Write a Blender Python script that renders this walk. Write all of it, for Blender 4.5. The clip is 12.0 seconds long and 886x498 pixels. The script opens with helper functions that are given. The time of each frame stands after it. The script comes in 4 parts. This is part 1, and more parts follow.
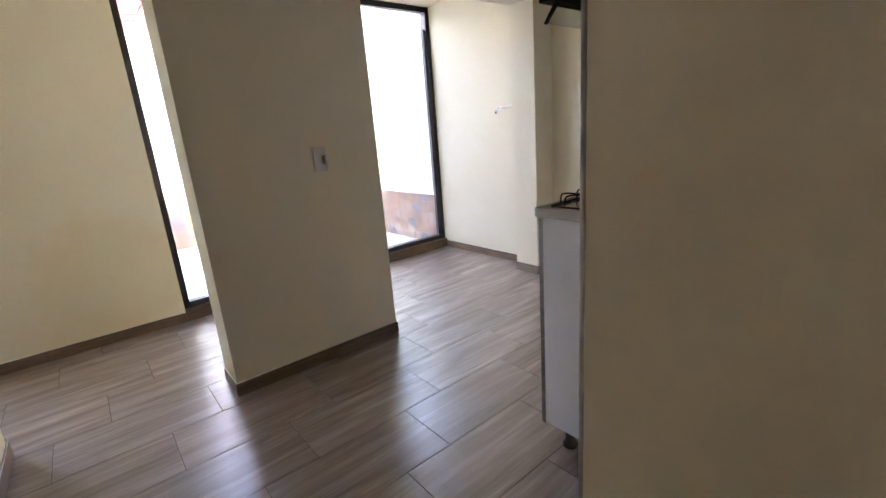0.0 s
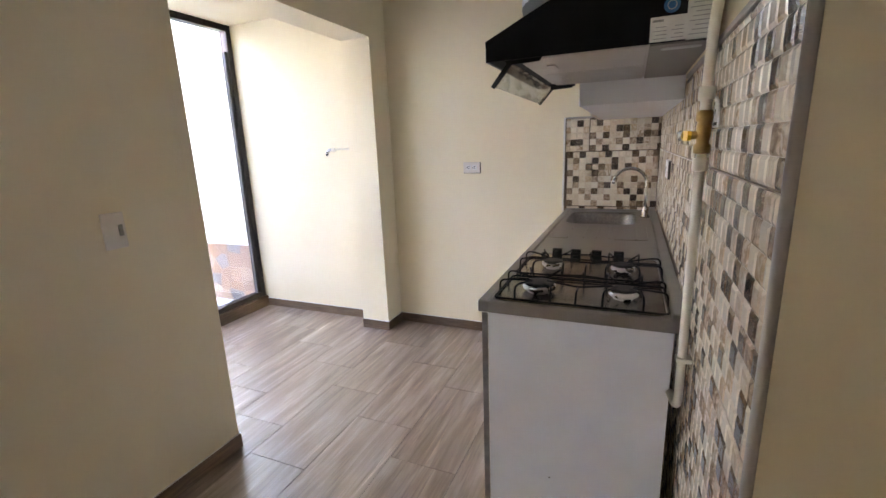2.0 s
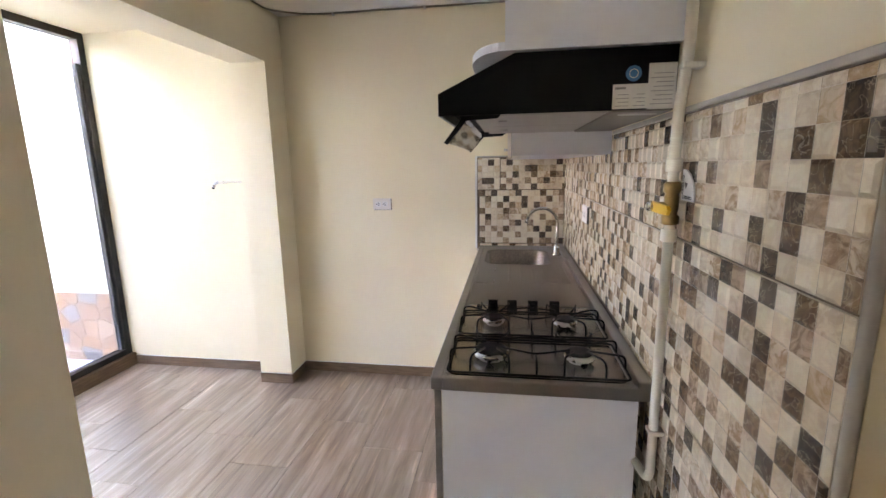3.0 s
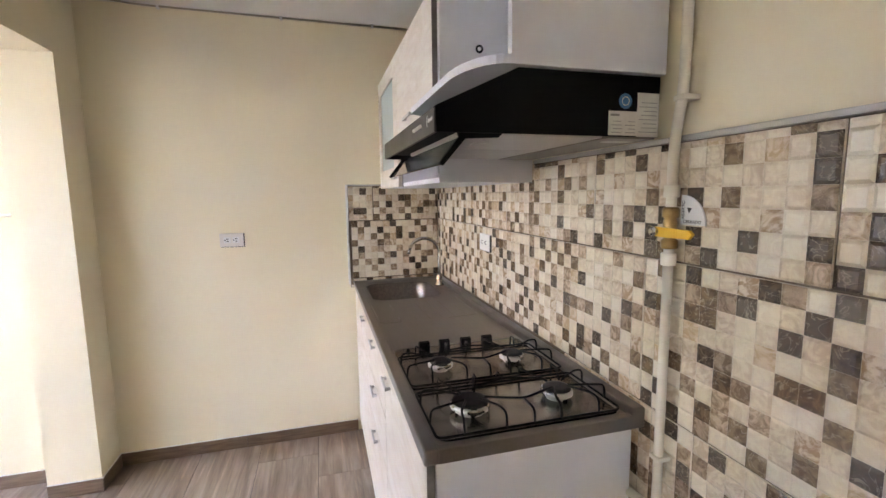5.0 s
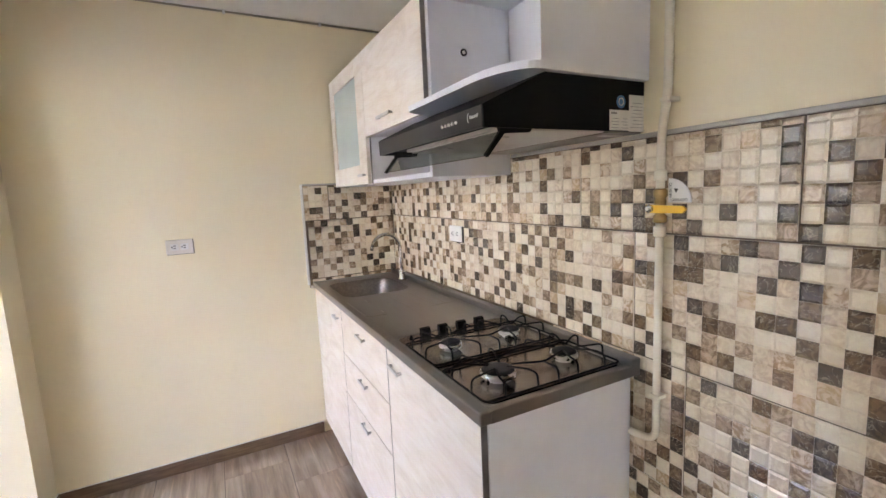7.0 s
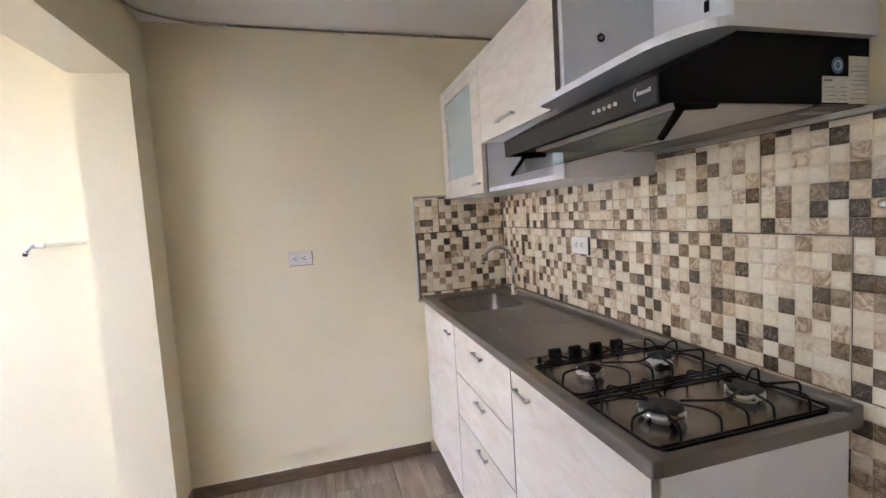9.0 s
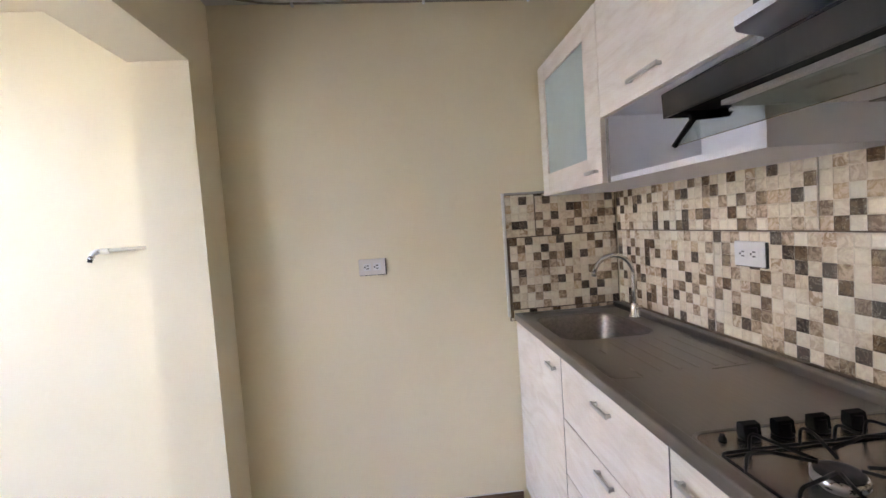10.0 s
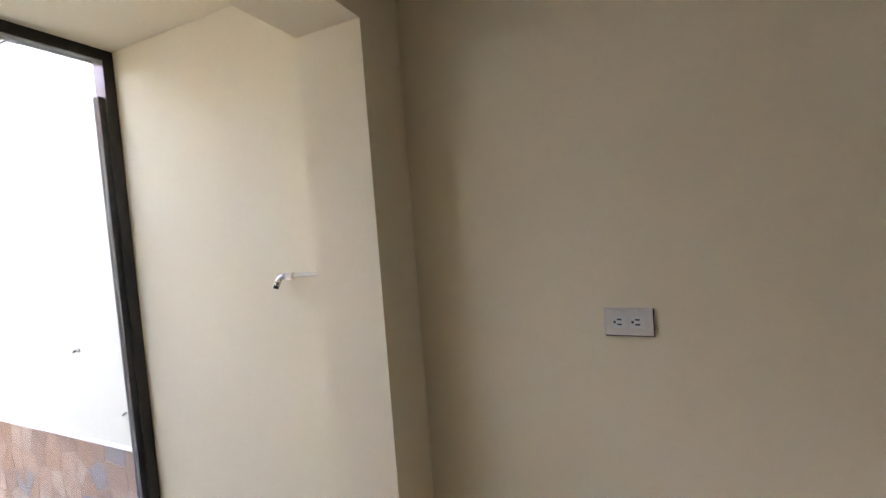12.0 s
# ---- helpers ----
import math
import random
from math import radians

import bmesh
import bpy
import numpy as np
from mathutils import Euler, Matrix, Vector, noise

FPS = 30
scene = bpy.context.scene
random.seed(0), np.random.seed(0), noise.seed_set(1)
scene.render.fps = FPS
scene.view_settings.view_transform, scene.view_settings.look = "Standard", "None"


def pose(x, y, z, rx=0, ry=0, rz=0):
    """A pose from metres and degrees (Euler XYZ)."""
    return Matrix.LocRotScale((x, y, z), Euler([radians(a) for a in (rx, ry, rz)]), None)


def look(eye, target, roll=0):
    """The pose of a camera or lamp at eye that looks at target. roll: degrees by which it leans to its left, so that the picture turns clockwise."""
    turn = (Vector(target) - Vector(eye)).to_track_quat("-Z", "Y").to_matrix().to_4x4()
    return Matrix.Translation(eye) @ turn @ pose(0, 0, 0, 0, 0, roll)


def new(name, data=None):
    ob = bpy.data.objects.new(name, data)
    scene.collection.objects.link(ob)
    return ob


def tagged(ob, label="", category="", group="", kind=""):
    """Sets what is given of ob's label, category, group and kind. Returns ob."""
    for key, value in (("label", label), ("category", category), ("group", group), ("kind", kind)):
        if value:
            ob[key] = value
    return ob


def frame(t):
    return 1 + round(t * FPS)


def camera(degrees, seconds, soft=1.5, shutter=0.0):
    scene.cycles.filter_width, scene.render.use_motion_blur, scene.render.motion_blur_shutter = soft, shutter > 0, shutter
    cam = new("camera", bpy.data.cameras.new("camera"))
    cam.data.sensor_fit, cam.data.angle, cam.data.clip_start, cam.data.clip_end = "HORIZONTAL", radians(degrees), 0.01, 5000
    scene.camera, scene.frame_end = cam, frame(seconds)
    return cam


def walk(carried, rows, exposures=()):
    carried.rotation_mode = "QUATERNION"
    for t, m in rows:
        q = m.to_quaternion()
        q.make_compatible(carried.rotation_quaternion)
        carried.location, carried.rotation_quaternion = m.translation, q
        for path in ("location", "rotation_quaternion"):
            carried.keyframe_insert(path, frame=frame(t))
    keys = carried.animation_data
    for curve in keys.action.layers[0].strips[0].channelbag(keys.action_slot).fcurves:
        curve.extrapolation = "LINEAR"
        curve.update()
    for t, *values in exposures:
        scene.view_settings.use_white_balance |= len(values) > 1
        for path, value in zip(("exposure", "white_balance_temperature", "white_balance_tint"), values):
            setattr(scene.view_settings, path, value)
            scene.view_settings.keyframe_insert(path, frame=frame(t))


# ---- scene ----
cam = camera(90.7, 12.0)
PATH = [
    (0, (0.147, -0.397, 1.156), (1.359, 1.107, 0.636), -4.5),
    (0.5, (0.214, -0.234, 1.157), (1.503, 1.208, 0.65), -4.6),
    (1, (0.238, -0.113, 1.193), (1.703, 1.152, 0.691), -4.1),
    (1.5, (0.219, 0.042, 1.25), (1.874, 1.061, 0.778), -3.0),
    (2, (0.216, 0.141, 1.298), (2.003, 0.913, 0.84), -2.2),
    (2.5, (0.279, 0.245, 1.344), (2.165, 0.775, 0.940), -1.3),
    (3, (0.326, 0.317, 1.381), (2.268, 0.617, 1.008), -1.0),
    (3.2, (0.358, 0.364, 1.390), (2.316, 0.587, 1.044), -0.9),
    (4.8, (0.474, 0.647, 1.373), (2.4, 0.171, 1.118), -0.6),
    (5, (0.511, 0.664, 1.374), (2.422, 0.13, 1.127), -0.7),
    (5.5, (0.57, 0.708, 1.377), (2.43, 0.017, 1.123), -1.3),
    (6, (0.589, 0.812, 1.371), (2.39, -0.02, 1.115), -1.8),
    (6.5, (0.567, 0.947, 1.37), (2.306, -0.004, 1.099), -2.3),
    (8.3, (0.431, 0.942, 1.326), (2.297, 0.254, 1.115), -3.4),
    (8.5, (0.49, 0.991, 1.343), (2.362, 0.319, 1.132), -3.3),
    (9, (0.675, 0.988, 1.327), (2.6, 0.469, 1.172), -3.5),
    (9.5, (0.826, 1.009, 1.319), (2.783, 0.62, 1.179), -3.9),
    (10, (1.071, 0.961, 1.311), (3.061, 0.792, 1.204), -3.9),
    (10.5, (1.249, 0.935, 1.323), (3.245, 0.94, 1.19), -3.9),
    (11, (1.466, 1.05, 1.344), (3.449, 1.287, 1.244), -3.5),
    (11.5, (1.649, 1.035, 1.374), (3.579, 1.554, 1.292), -4.9),
    (12, (1.808, 1.068, 1.424), (3.624, 1.9, 1.327), -4.3),
]
EXPOSURES = [(t, e, k, 28) for t, e, k in ((0, 6.48, 8250), (0.5, 6.6, 8300), (1.5, 6.88, 8650), (2.5, 6.95, 8900), (3.2, 7.1, 9000), (4.8, 7.17, 9350), (6.5, 7.32, 9300),
                                           (8.5, 7.0, 9150), (9.5, 6.83, 9050), (10.5, 6.6, 8950), (11.0, 6.32, 8950), (11.5, 6.2, 8850), (12, 5.87, 9700))]
walk(cam, [(t, look(eye, target, roll)) for t, eye, target, roll in PATH], EXPOSURES)

# ---- world and sun ----
world = bpy.data.worlds.new("sky")
scene.world = world
world.use_nodes = True
wn, wl = world.node_tree.nodes, world.node_tree.links
sky = wn.new("ShaderNodeTexSky")
sky.sky_type, sky.sun_disc = "NISHITA", False
sky.sun_elevation, sky.sun_rotation = radians(52), radians(160)
sky.air_density, sky.dust_density, sky.ozone_density = 1.0, 0.4, 2.5
wl.new(sky.outputs["Color"], wn["Background"].inputs["Color"])
wn["Background"].inputs["Strength"].default_value = 0.15
sun = new("sun", bpy.data.lights.new("sun", "SUN"))
sun.data.energy, sun.data.angle, sun.data.color = 0.1, radians(30), (1.0, 0.98, 0.95)
sun.matrix_world = look((0, 0, 0), (-math.sin(radians(20)) * math.cos(radians(52)), math.cos(radians(20)) * math.cos(radians(52)), -math.sin(radians(52))))


# ---- materials ----
def material(name, rough=0.5, metal=0.0, base=(0.5, 0.5, 0.5)):
    m = bpy.data.materials.new(name)
    m.use_nodes = True
    b = m.node_tree.nodes["Principled BSDF"]
    b.inputs["Base Color"].default_value = (*base, 1)
    b.inputs["Roughness"].default_value, b.inputs["Metallic"].default_value = rough, metal
    return m, m.node_tree.nodes, m.node_tree.links, b


def position(n, l, scale, shift=None):
    g, mul = n.new("ShaderNodeNewGeometry"), n.new("ShaderNodeVectorMath")
    mul.operation = "MULTIPLY"
    mul.inputs[1].default_value = scale
    l.new(g.outputs["Position"], mul.inputs[0])
    if shift is None:
        return mul.outputs[0]
    add = n.new("ShaderNodeVectorMath")
    l.new(mul.outputs[0], add.inputs[0])
    l.new(shift, add.inputs[1])
    return add.outputs[0]


def noise_tex(n, l, vec, scale, detail=4, rough=0.55, distort=0.0):
    t = n.new("ShaderNodeTexNoise")
    t.inputs["Scale"].default_value, t.inputs["Detail"].default_value = scale, detail
    t.inputs["Roughness"].default_value, t.inputs["Distortion"].default_value = rough, distort
    l.new(vec, t.inputs["Vector"])
    return t.outputs["Fac"]


def ramp(n, l, fac, stops, constant=False):
    r = n.new("ShaderNodeValToRGB")
    r.color_ramp.interpolation = "CONSTANT" if constant else "LINEAR"
    e = r.color_ramp.elements
    while len(e) < len(stops):
        e.new(0.5)
    for k, (at, c) in enumerate(stops):
        e[k].position = at
        e[k].color = (*c, 1) if len(c) == 3 else c
    l.new(fac, r.inputs["Fac"])
    return r.outputs["Color"]


def mix(n, l, fac, a, b, mode="MIX"):
    m = n.new("ShaderNodeMix")
    m.data_type, m.blend_type = "RGBA", mode
    for socket, v in ((m.inputs[0], fac), (m.inputs[6], a), (m.inputs[7], b)):
        if isinstance(v, (int, float)):
            socket.default_value = v
        elif isinstance(v, tuple):
            socket.default_value = (*v, 1)
        else:
            l.new(v, socket)
    return m.outputs[2]


def bump(n, l, b, height, strength, distance=0.002):
    k = n.new("ShaderNodeBump")
    k.inputs["Strength"].default_value, k.inputs["Distance"].default_value = strength, distance
    l.new(height, k.inputs["Height"])
    l.new(k.outputs["Normal"], b.inputs["Normal"])


def paint(name, a, b2, rough=0.75):
    m, n, l, b = material(name, rough)
    v = position(n, l, (1, 1, 1))
    big = noise_tex(n, l, v, 1.3, 3)
    mid = noise_tex(n, l, v, 9, 4)
    fine = noise_tex(n, l, v, 160, 3)
    c = ramp(n, l, big, [(0.35, a), (0.65, b2)])
    c = mix(n, l, ramp(n, l, mid, [(0.62, (0, 0, 0)), (0.8, (0.25, 0.25, 0.25))]), c, tuple(0.9 * x for x in b2))
    l.new(c, b.inputs["Base Color"])
    mm = n.new("ShaderNodeMath")
    mm.operation = "MULTIPLY_ADD"
    mm.inputs[1].default_value = 3.0
    l.new(mid, mm.inputs[0])
    l.new(fine, mm.inputs[2])
    bump(n, l, b, mm.outputs[0], 0.25, 0.0012)
    return m


def mottled(name, a, b2, scale, rough=0.5, metal=0.0, stretch=(1, 1, 1), strength=0.1, spread=(0.35, 0.65)):
    m, n, l, b = material(name, rough, metal)
    f = noise_tex(n, l, position(n, l, stretch), scale, 5)
    l.new(ramp(n, l, f, [(spread[0], a), (spread[1], b2)]), b.inputs["Base Color"])
    r = n.new("ShaderNodeMapRange")
    r.inputs["To Min"].default_value, r.inputs["To Max"].default_value = max(0.02, rough - 0.08), rough + 0.1
    l.new(f, r.inputs["Value"])
    l.new(r.outputs[0], b.inputs["Roughness"])
    bump(n, l, b, f, strength, 0.001)
    return m


CREAM = paint("cream_paint", (0.87, 0.775, 0.575), (0.845, 0.745, 0.535))
def stained(base):
    """The cream paint with a yellowed damp patch low on one wall."""
    m = base.copy()
    m.name = "cream_paint_stained"
    n, l = m.node_tree.nodes, m.node_tree.links
    b = n["Principled BSDF"]
    old = b.inputs["Base Color"].links[0].from_socket
    v = position(n, l, (1, 1, 1))
    d = n.new("ShaderNodeVectorMath")
    d.operation = "DISTANCE"
    d.inputs[1].default_value = (0.22, 3.0, 0.42)
    l.new(v, d.inputs[0])
    w = n.new("ShaderNodeMath")
    w.operation = "MULTIPLY_ADD"
    w.inputs[1].default_value = 0.35
    l.new(noise_tex(n, l, v, 5, 4), w.inputs[0])
    l.new(d.outputs["Value"], w.inputs[2])
    mask = ramp(n, l, w.outputs[0], [(0.50, (0.55, 0.55, 0.55)), (0.64, (0, 0, 0))])
    l.new(mix(n, l, mask, old, (0.78, 0.64, 0.37)), b.inputs["Base Color"])
    return m


STAINED = stained(CREAM)
CEIL = paint("ceiling_paint", (0.80, 0.78, 0.73), (0.76, 0.73, 0.68))
PATIO_PAINT = paint("patio_paint", (0.58, 0.56, 0.46), (0.54, 0.52, 0.42))
GROUT = mottled("floor_grout", (0.055, 0.042, 0.034), (0.09, 0.072, 0.06), 60, 0.85)
JOINT = mottled("wall_grout", (0.11, 0.07, 0.045), (0.17, 0.12, 0.08), 60, 0.85)


def plank_material(name, gloss):
    m, n, l, b = material(name, gloss)
    info = n.new("ShaderNodeObjectInfo")
    comb = n.new("ShaderNodeCombineXYZ")
    for k, f in enumerate((17.0, 31.0, 7.0)):
        mm = n.new("ShaderNodeMath")
        mm.operation = "MULTIPLY"
        mm.inputs[1].default_value = f
        l.new(info.outputs["Random"], mm.inputs[0])
        l.new(mm.outputs[0], comb.inputs[k])
    broad = noise_tex(n, l, position(n, l, (1.1, 9, 9), comb.outputs[0]), 1.6, 5, 0.6, 0.5)
    streak = noise_tex(n, l, position(n, l, (1.6, 34, 34), comb.outputs[0]), 1.5, 5, 0.6, 0.5)
    c = ramp(n, l, broad, [(0.28, (0.19, 0.125, 0.090)), (0.5, (0.325, 0.235, 0.182)), (0.72, (0.48, 0.38, 0.315))])
    s = ramp(n, l, streak, [(0.34, (0.60, 0.57, 0.54)), (0.50, (0.95, 0.94, 0.93)), (0.60, (1.0, 1.0, 1.0)), (0.68, (1.7, 1.62, 1.55))])
    c = mix(n, l, 0.62, c, s, "MULTIPLY")
    tone = ramp(n, l, info.outputs["Random"], [(0.0, (0.88, 0.86, 0.84)), (0.5, (1.0, 0.99, 0.98)), (1.0, (1.10, 1.07, 1.04))])
    l.new(mix(n, l, 1.0, c, tone, "MULTIPLY"), b.inputs["Base Color"])
    r = n.new("ShaderNodeMapRange")
    r.inputs["To Min"].default_value, r.inputs["To Max"].default_value = gloss - 0.06, gloss + 0.12
    l.new(streak, r.inputs["Value"])
    l.new(r.outputs[0], b.inputs["Roughness"])
    b.inputs["Specular IOR Level"].default_value = 0.75
    b.inputs["Coat Weight"].default_value, b.inputs["Coat Roughness"].default_value = 1.0, 0.27
    b.inputs["Coat IOR"].default_value = 1.7
    bump(n, l, b, streak, 0.12, 0.001)
    return m


PLANK = plank_material("wood_look_tile", 0.36)
SKIRT = mottled("skirting_tile", (0.125, 0.073, 0.043), (0.21, 0.132, 0.082), 3, 0.4, stretch=(3, 3, 40), strength=0.1)


def mosaic_material(name, ones, twos, vein_share):
    """Glazed print of one family of squares; each square takes one of the tones and its own marbling."""
    m, n, l, b = material(name, 0.2)
    g = n.new("ShaderNodeNewGeometry")
    info = n.new("ShaderNodeObjectInfo")
    add = n.new("ShaderNodeMath")
    add.operation = "ADD"
    l.new(g.outputs["Random Per Island"], add.inputs[0])
    l.new(info.outputs["Random"], add.inputs[1])
    fr = n.new("ShaderNodeMath")
    fr.operation = "FRACT"
    l.new(add.outputs[0], fr.inputs[0])
    pick = fr.outputs[0]
    one = ramp(n, l, pick, [(k / len(ones), c) for k, c in enumerate(ones)], True)
    two = ramp(n, l, pick, [(k / len(twos), c) for k, c in enumerate(twos)], True)
    seed = n.new("ShaderNodeVectorMath")
    seed.operation = "SCALE"
    seed.inputs[0].default_value = (13, 29, 41)
    l.new(pick, seed.inputs["Scale"])
    v = position(n, l, (1, 1, 1), seed.outputs[0])
    cloud = noise_tex(n, l, v, 30, 5, 0.6, 2.4)
    vein = noise_tex(n, l, v, 26, 3, 0.5, 2.0)
    c = mix(n, l, ramp(n, l, cloud, [(0.42, (0, 0, 0)), (0.58, (1, 1, 1))]), one, two)
    k = vein_share
    c = mix(n, l, ramp(n, l, vein, [(0.48, (0, 0, 0)), (0.5, (k, k, k)), (0.52, (0, 0, 0))]), c, (0.66, 0.55, 0.42))
    l.new(c, b.inputs["Base Color"])
    bump(n, l, b, cloud, 0.12, 0.001)
    return m


MOSAIC = mosaic_material("mosaic_cream", ((0.80, 0.69, 0.53), (0.84, 0.755, 0.61), (0.78, 0.66, 0.50), (0.83, 0.73, 0.57)), ((0.70, 0.57, 0.42), (0.80, 0.70, 0.56), (0.62, 0.48, 0.345), (0.77, 0.66, 0.51)), 0.3)
MOSAIC_TAN = mosaic_material("mosaic_tan", ((0.74, 0.61, 0.46), (0.62, 0.46, 0.32), (0.72, 0.56, 0.40), (0.46, 0.33, 0.23)), ((0.42, 0.27, 0.165), (0.30, 0.195, 0.125), (0.54, 0.37, 0.22), (0.22, 0.145, 0.095)), 0.35)
MOSAIC_DARK = mosaic_material("mosaic_dark", ((0.125, 0.088, 0.060), (0.16, 0.102, 0.062), (0.098, 0.076, 0.058), (0.20, 0.125, 0.07)), ((0.055, 0.038, 0.027), (0.30, 0.205, 0.125), (0.13, 0.094, 0.068), (0.095, 0.058, 0.033)), 0.45)
TILE_BODY = mottled("tile_body_glaze", (0.74, 0.64, 0.50), (0.80, 0.70, 0.56), 40, 0.3)
ALU = mottled("tile_trim_metal", (0.42, 0.39, 0.35), (0.50, 0.465, 0.42), 9, 0.48, 0.3, strength=0.03)
WHITE_TRIM = mottled("white_edge_trim", (0.84, 0.82, 0.77), (0.78, 0.76, 0.70), 20, 0.4)


def steel(name, colour, rough):
    """Plain satin steel with a faint fine brushing in its tone."""
    m, n, l, b = material(name, rough, 1.0)
    f = noise_tex(n, l, position(n, l, (3, 90, 90)), 3, 3)
    l.new(ramp(n, l, f, [(0.3, tuple(0.96 * x for x in colour)), (0.7, tuple(1.04 * x for x in colour))]), b.inputs["Base Color"])
    return m


STEEL = steel("brushed_steel", (0.295, 0.277, 0.256), 0.34)
HOB_STEEL = steel("polished_hob_steel", (0.29, 0.27, 0.248), 0.26)
# darker copy of the worktop steel, with the bowl's shade in its colour
STEEL_SHADED = mottled("shaded_bowl_steel", (0.20, 0.185, 0.17), (0.27, 0.25, 0.23), 5, 0.38, 1.0, (4, 20, 20), 0.04)
CHROME = mottled("chrome", (0.66, 0.66, 0.65), (0.74, 0.74, 0.73), 30, 0.12, 1.0, strength=0.01)
HANDLE = mottled("satin_metal", (0.56, 0.55, 0.53), (0.64, 0.63, 0.61), 30, 0.34, 1.0, strength=0.02)
BLACK = mottled("black_enamel", (0.005, 0.005, 0.005), (0.009, 0.009, 0.009), 14, 0.5, strength=0.02)
HOODBLACK = mottled("black_sheet_metal", (0.004, 0.004, 0.004), (0.007, 0.007, 0.007), 14, 0.6, strength=0.03)
PANEL = mottled("dark_gloss_panel", (0.020, 0.019, 0.018), (0.030, 0.028, 0.026), 14, 0.34, strength=0.01)
IRON = mottled("black_wire", (0.008, 0.007, 0.006), (0.016, 0.014, 0.013), 90, 0.42, strength=0.1)
BURNER = mottled("burner_alloy", (0.56, 0.55, 0.53), (0.66, 0.65, 0.63), 40, 0.27, 1.0, strength=0.05)
CAP = mottled("burner_cap", (0.012, 0.012, 0.012), (0.04, 0.038, 0.036), 60, 0.5, strength=0.1)
FRAME = mottled("dark_bronze_frame", (0.012, 0.008, 0.0065), (0.021, 0.015, 0.012), 20, 0.42, strength=0.03)
SASH = mottled("dark_grey_sash", (0.026, 0.027, 0.025), (0.042, 0.043, 0.041), 20, 0.4, strength=0.03)
MELAMINE = mottled("white_melamine", (0.76, 0.76, 0.78), (0.80, 0.80, 0.82), 7, 0.38, strength=0.02)
GREY_EDGE = mottled("grey_edge_band", (0.17, 0.155, 0.14), (0.24, 0.22, 0.20), 30, 0.45)
FOOT = mottled("dark_plastic_foot", (0.04, 0.032, 0.028), (0.07, 0.058, 0.05), 30, 0.55)
PVC = mottled("ivory_pipe_paint", (0.78, 0.72, 0.59), (0.83, 0.77, 0.65), 14, 0.34, strength=0.05)
BRASS = mottled("worn_brass", (0.28, 0.17, 0.06), (0.42, 0.27, 0.11), 50, 0.35, 0.9, strength=0.1)
YELLOW = mottled("yellow_plastic", (0.80, 0.42, 0.02), (0.86, 0.50, 0.04), 40, 0.35)
PLATE = mottled("white_plastic", (0.74, 0.73, 0.71), (0.80, 0.79, 0.77), 20, 0.35, strength=0.02)
PLATE_GREY = mottled("grey_plate", (0.74, 0.685, 0.62), (0.78, 0.725, 0.66), 20, 0.4, strength=0.02)
DARK = mottled("dark_slot", (0.02, 0.018, 0.016), (0.04, 0.036, 0.032), 40, 0.7)
LABEL = mottled("paper_label", (0.66, 0.64, 0.58), (0.74, 0.72, 0.66), 40, 0.6)
INK = mottled("grey_ink", (0.25, 0.24, 0.22), (0.34, 0.33, 0.30), 80, 0.7)
BLUE = mottled("blue_sticker", (0.04, 0.16, 0.34), (0.06, 0.22, 0.42), 60, 0.45)
SILVER = mottled("silver_print", (0.62, 0.62, 0.62), (0.72, 0.72, 0.72), 60, 0.3, 0.3)
UNDER = mottled("hood_underside", (0.50, 0.48, 0.45), (0.57, 0.55, 0.52), 9, 0.4, 0.2, strength=0.03)
UNDER_DARK = mottled("hood_rear_panel", (0.19, 0.165, 0.14), (0.24, 0.21, 0.18), 9, 0.4, 0.2, strength=0.03)
PATIO_FLOOR = mottled("patio_floor_tile", (0.46, 0.44, 0.43), (0.55, 0.53, 0.52), 5, 0.5)
REDBRICK = mottled("red_brick", (0.24, 0.055, 0.04), (0.31, 0.085, 0.06), 8, 0.85, strength=0.3)
WIRE = mottled("painted_cable", (0.30, 0.25, 0.19), (0.40, 0.34, 0.26), 40, 0.55)


def wood_material():
    m, n, l, b = material("pale_wood_laminate", 0.42)
    info = n.new("ShaderNodeObjectInfo")
    comb = n.new("ShaderNodeCombineXYZ")
    for k in range(3):
        mm = n.new("ShaderNodeMath")
        mm.operation = "MULTIPLY"
        mm.inputs[1].default_value = (5.0, 3.0, 9.0)[k]
        l.new(info.outputs["Random"], mm.inputs[0])
        l.new(mm.outputs[0], comb.inputs[k])
    broad = noise_tex(n, l, position(n, l, (2.2, 1, 7), comb.outputs[0]), 1.7, 5, 0.6, 1.4)
    grain = noise_tex(n, l, position(n, l, (5, 3, 80), comb.outputs[0]), 2, 5, 0.6, 0.6)
    c = ramp(n, l, broad, [(0.3, (0.70, 0.615, 0.52)), (0.5, (0.79, 0.72, 0.635)), (0.7, (0.83, 0.78, 0.715))])
    g = ramp(n, l, grain, [(0.34, (0.86, 0.84, 0.81)), (0.52, (1, 1, 1))])
    l.new(mix(n, l, 0.32, c, g, "MULTIPLY"), b.inputs["Base Color"])
    bump(n, l, b, grain, 0.05, 0.001)
    return m


WOOD = wood_material()


def glass_material(name, colour, rough):
    m, n, l, b = material(name, rough, 0.0, colour)
    b.inputs["Transmission Weight"].default_value = 1.0
    b.inputs["IOR"].default_value = 1.45
    f = noise_tex(n, l, position(n, l, (1, 1, 1)), 5, 3)
    r = n.new("ShaderNodeMapRange")
    r.inputs["To Min"].default_value, r.inputs["To Max"].default_value = rough, rough + 0.03
    l.new(f, r.inputs["Value"])
    l.new(r.outputs[0], b.inputs["Roughness"])
    return m


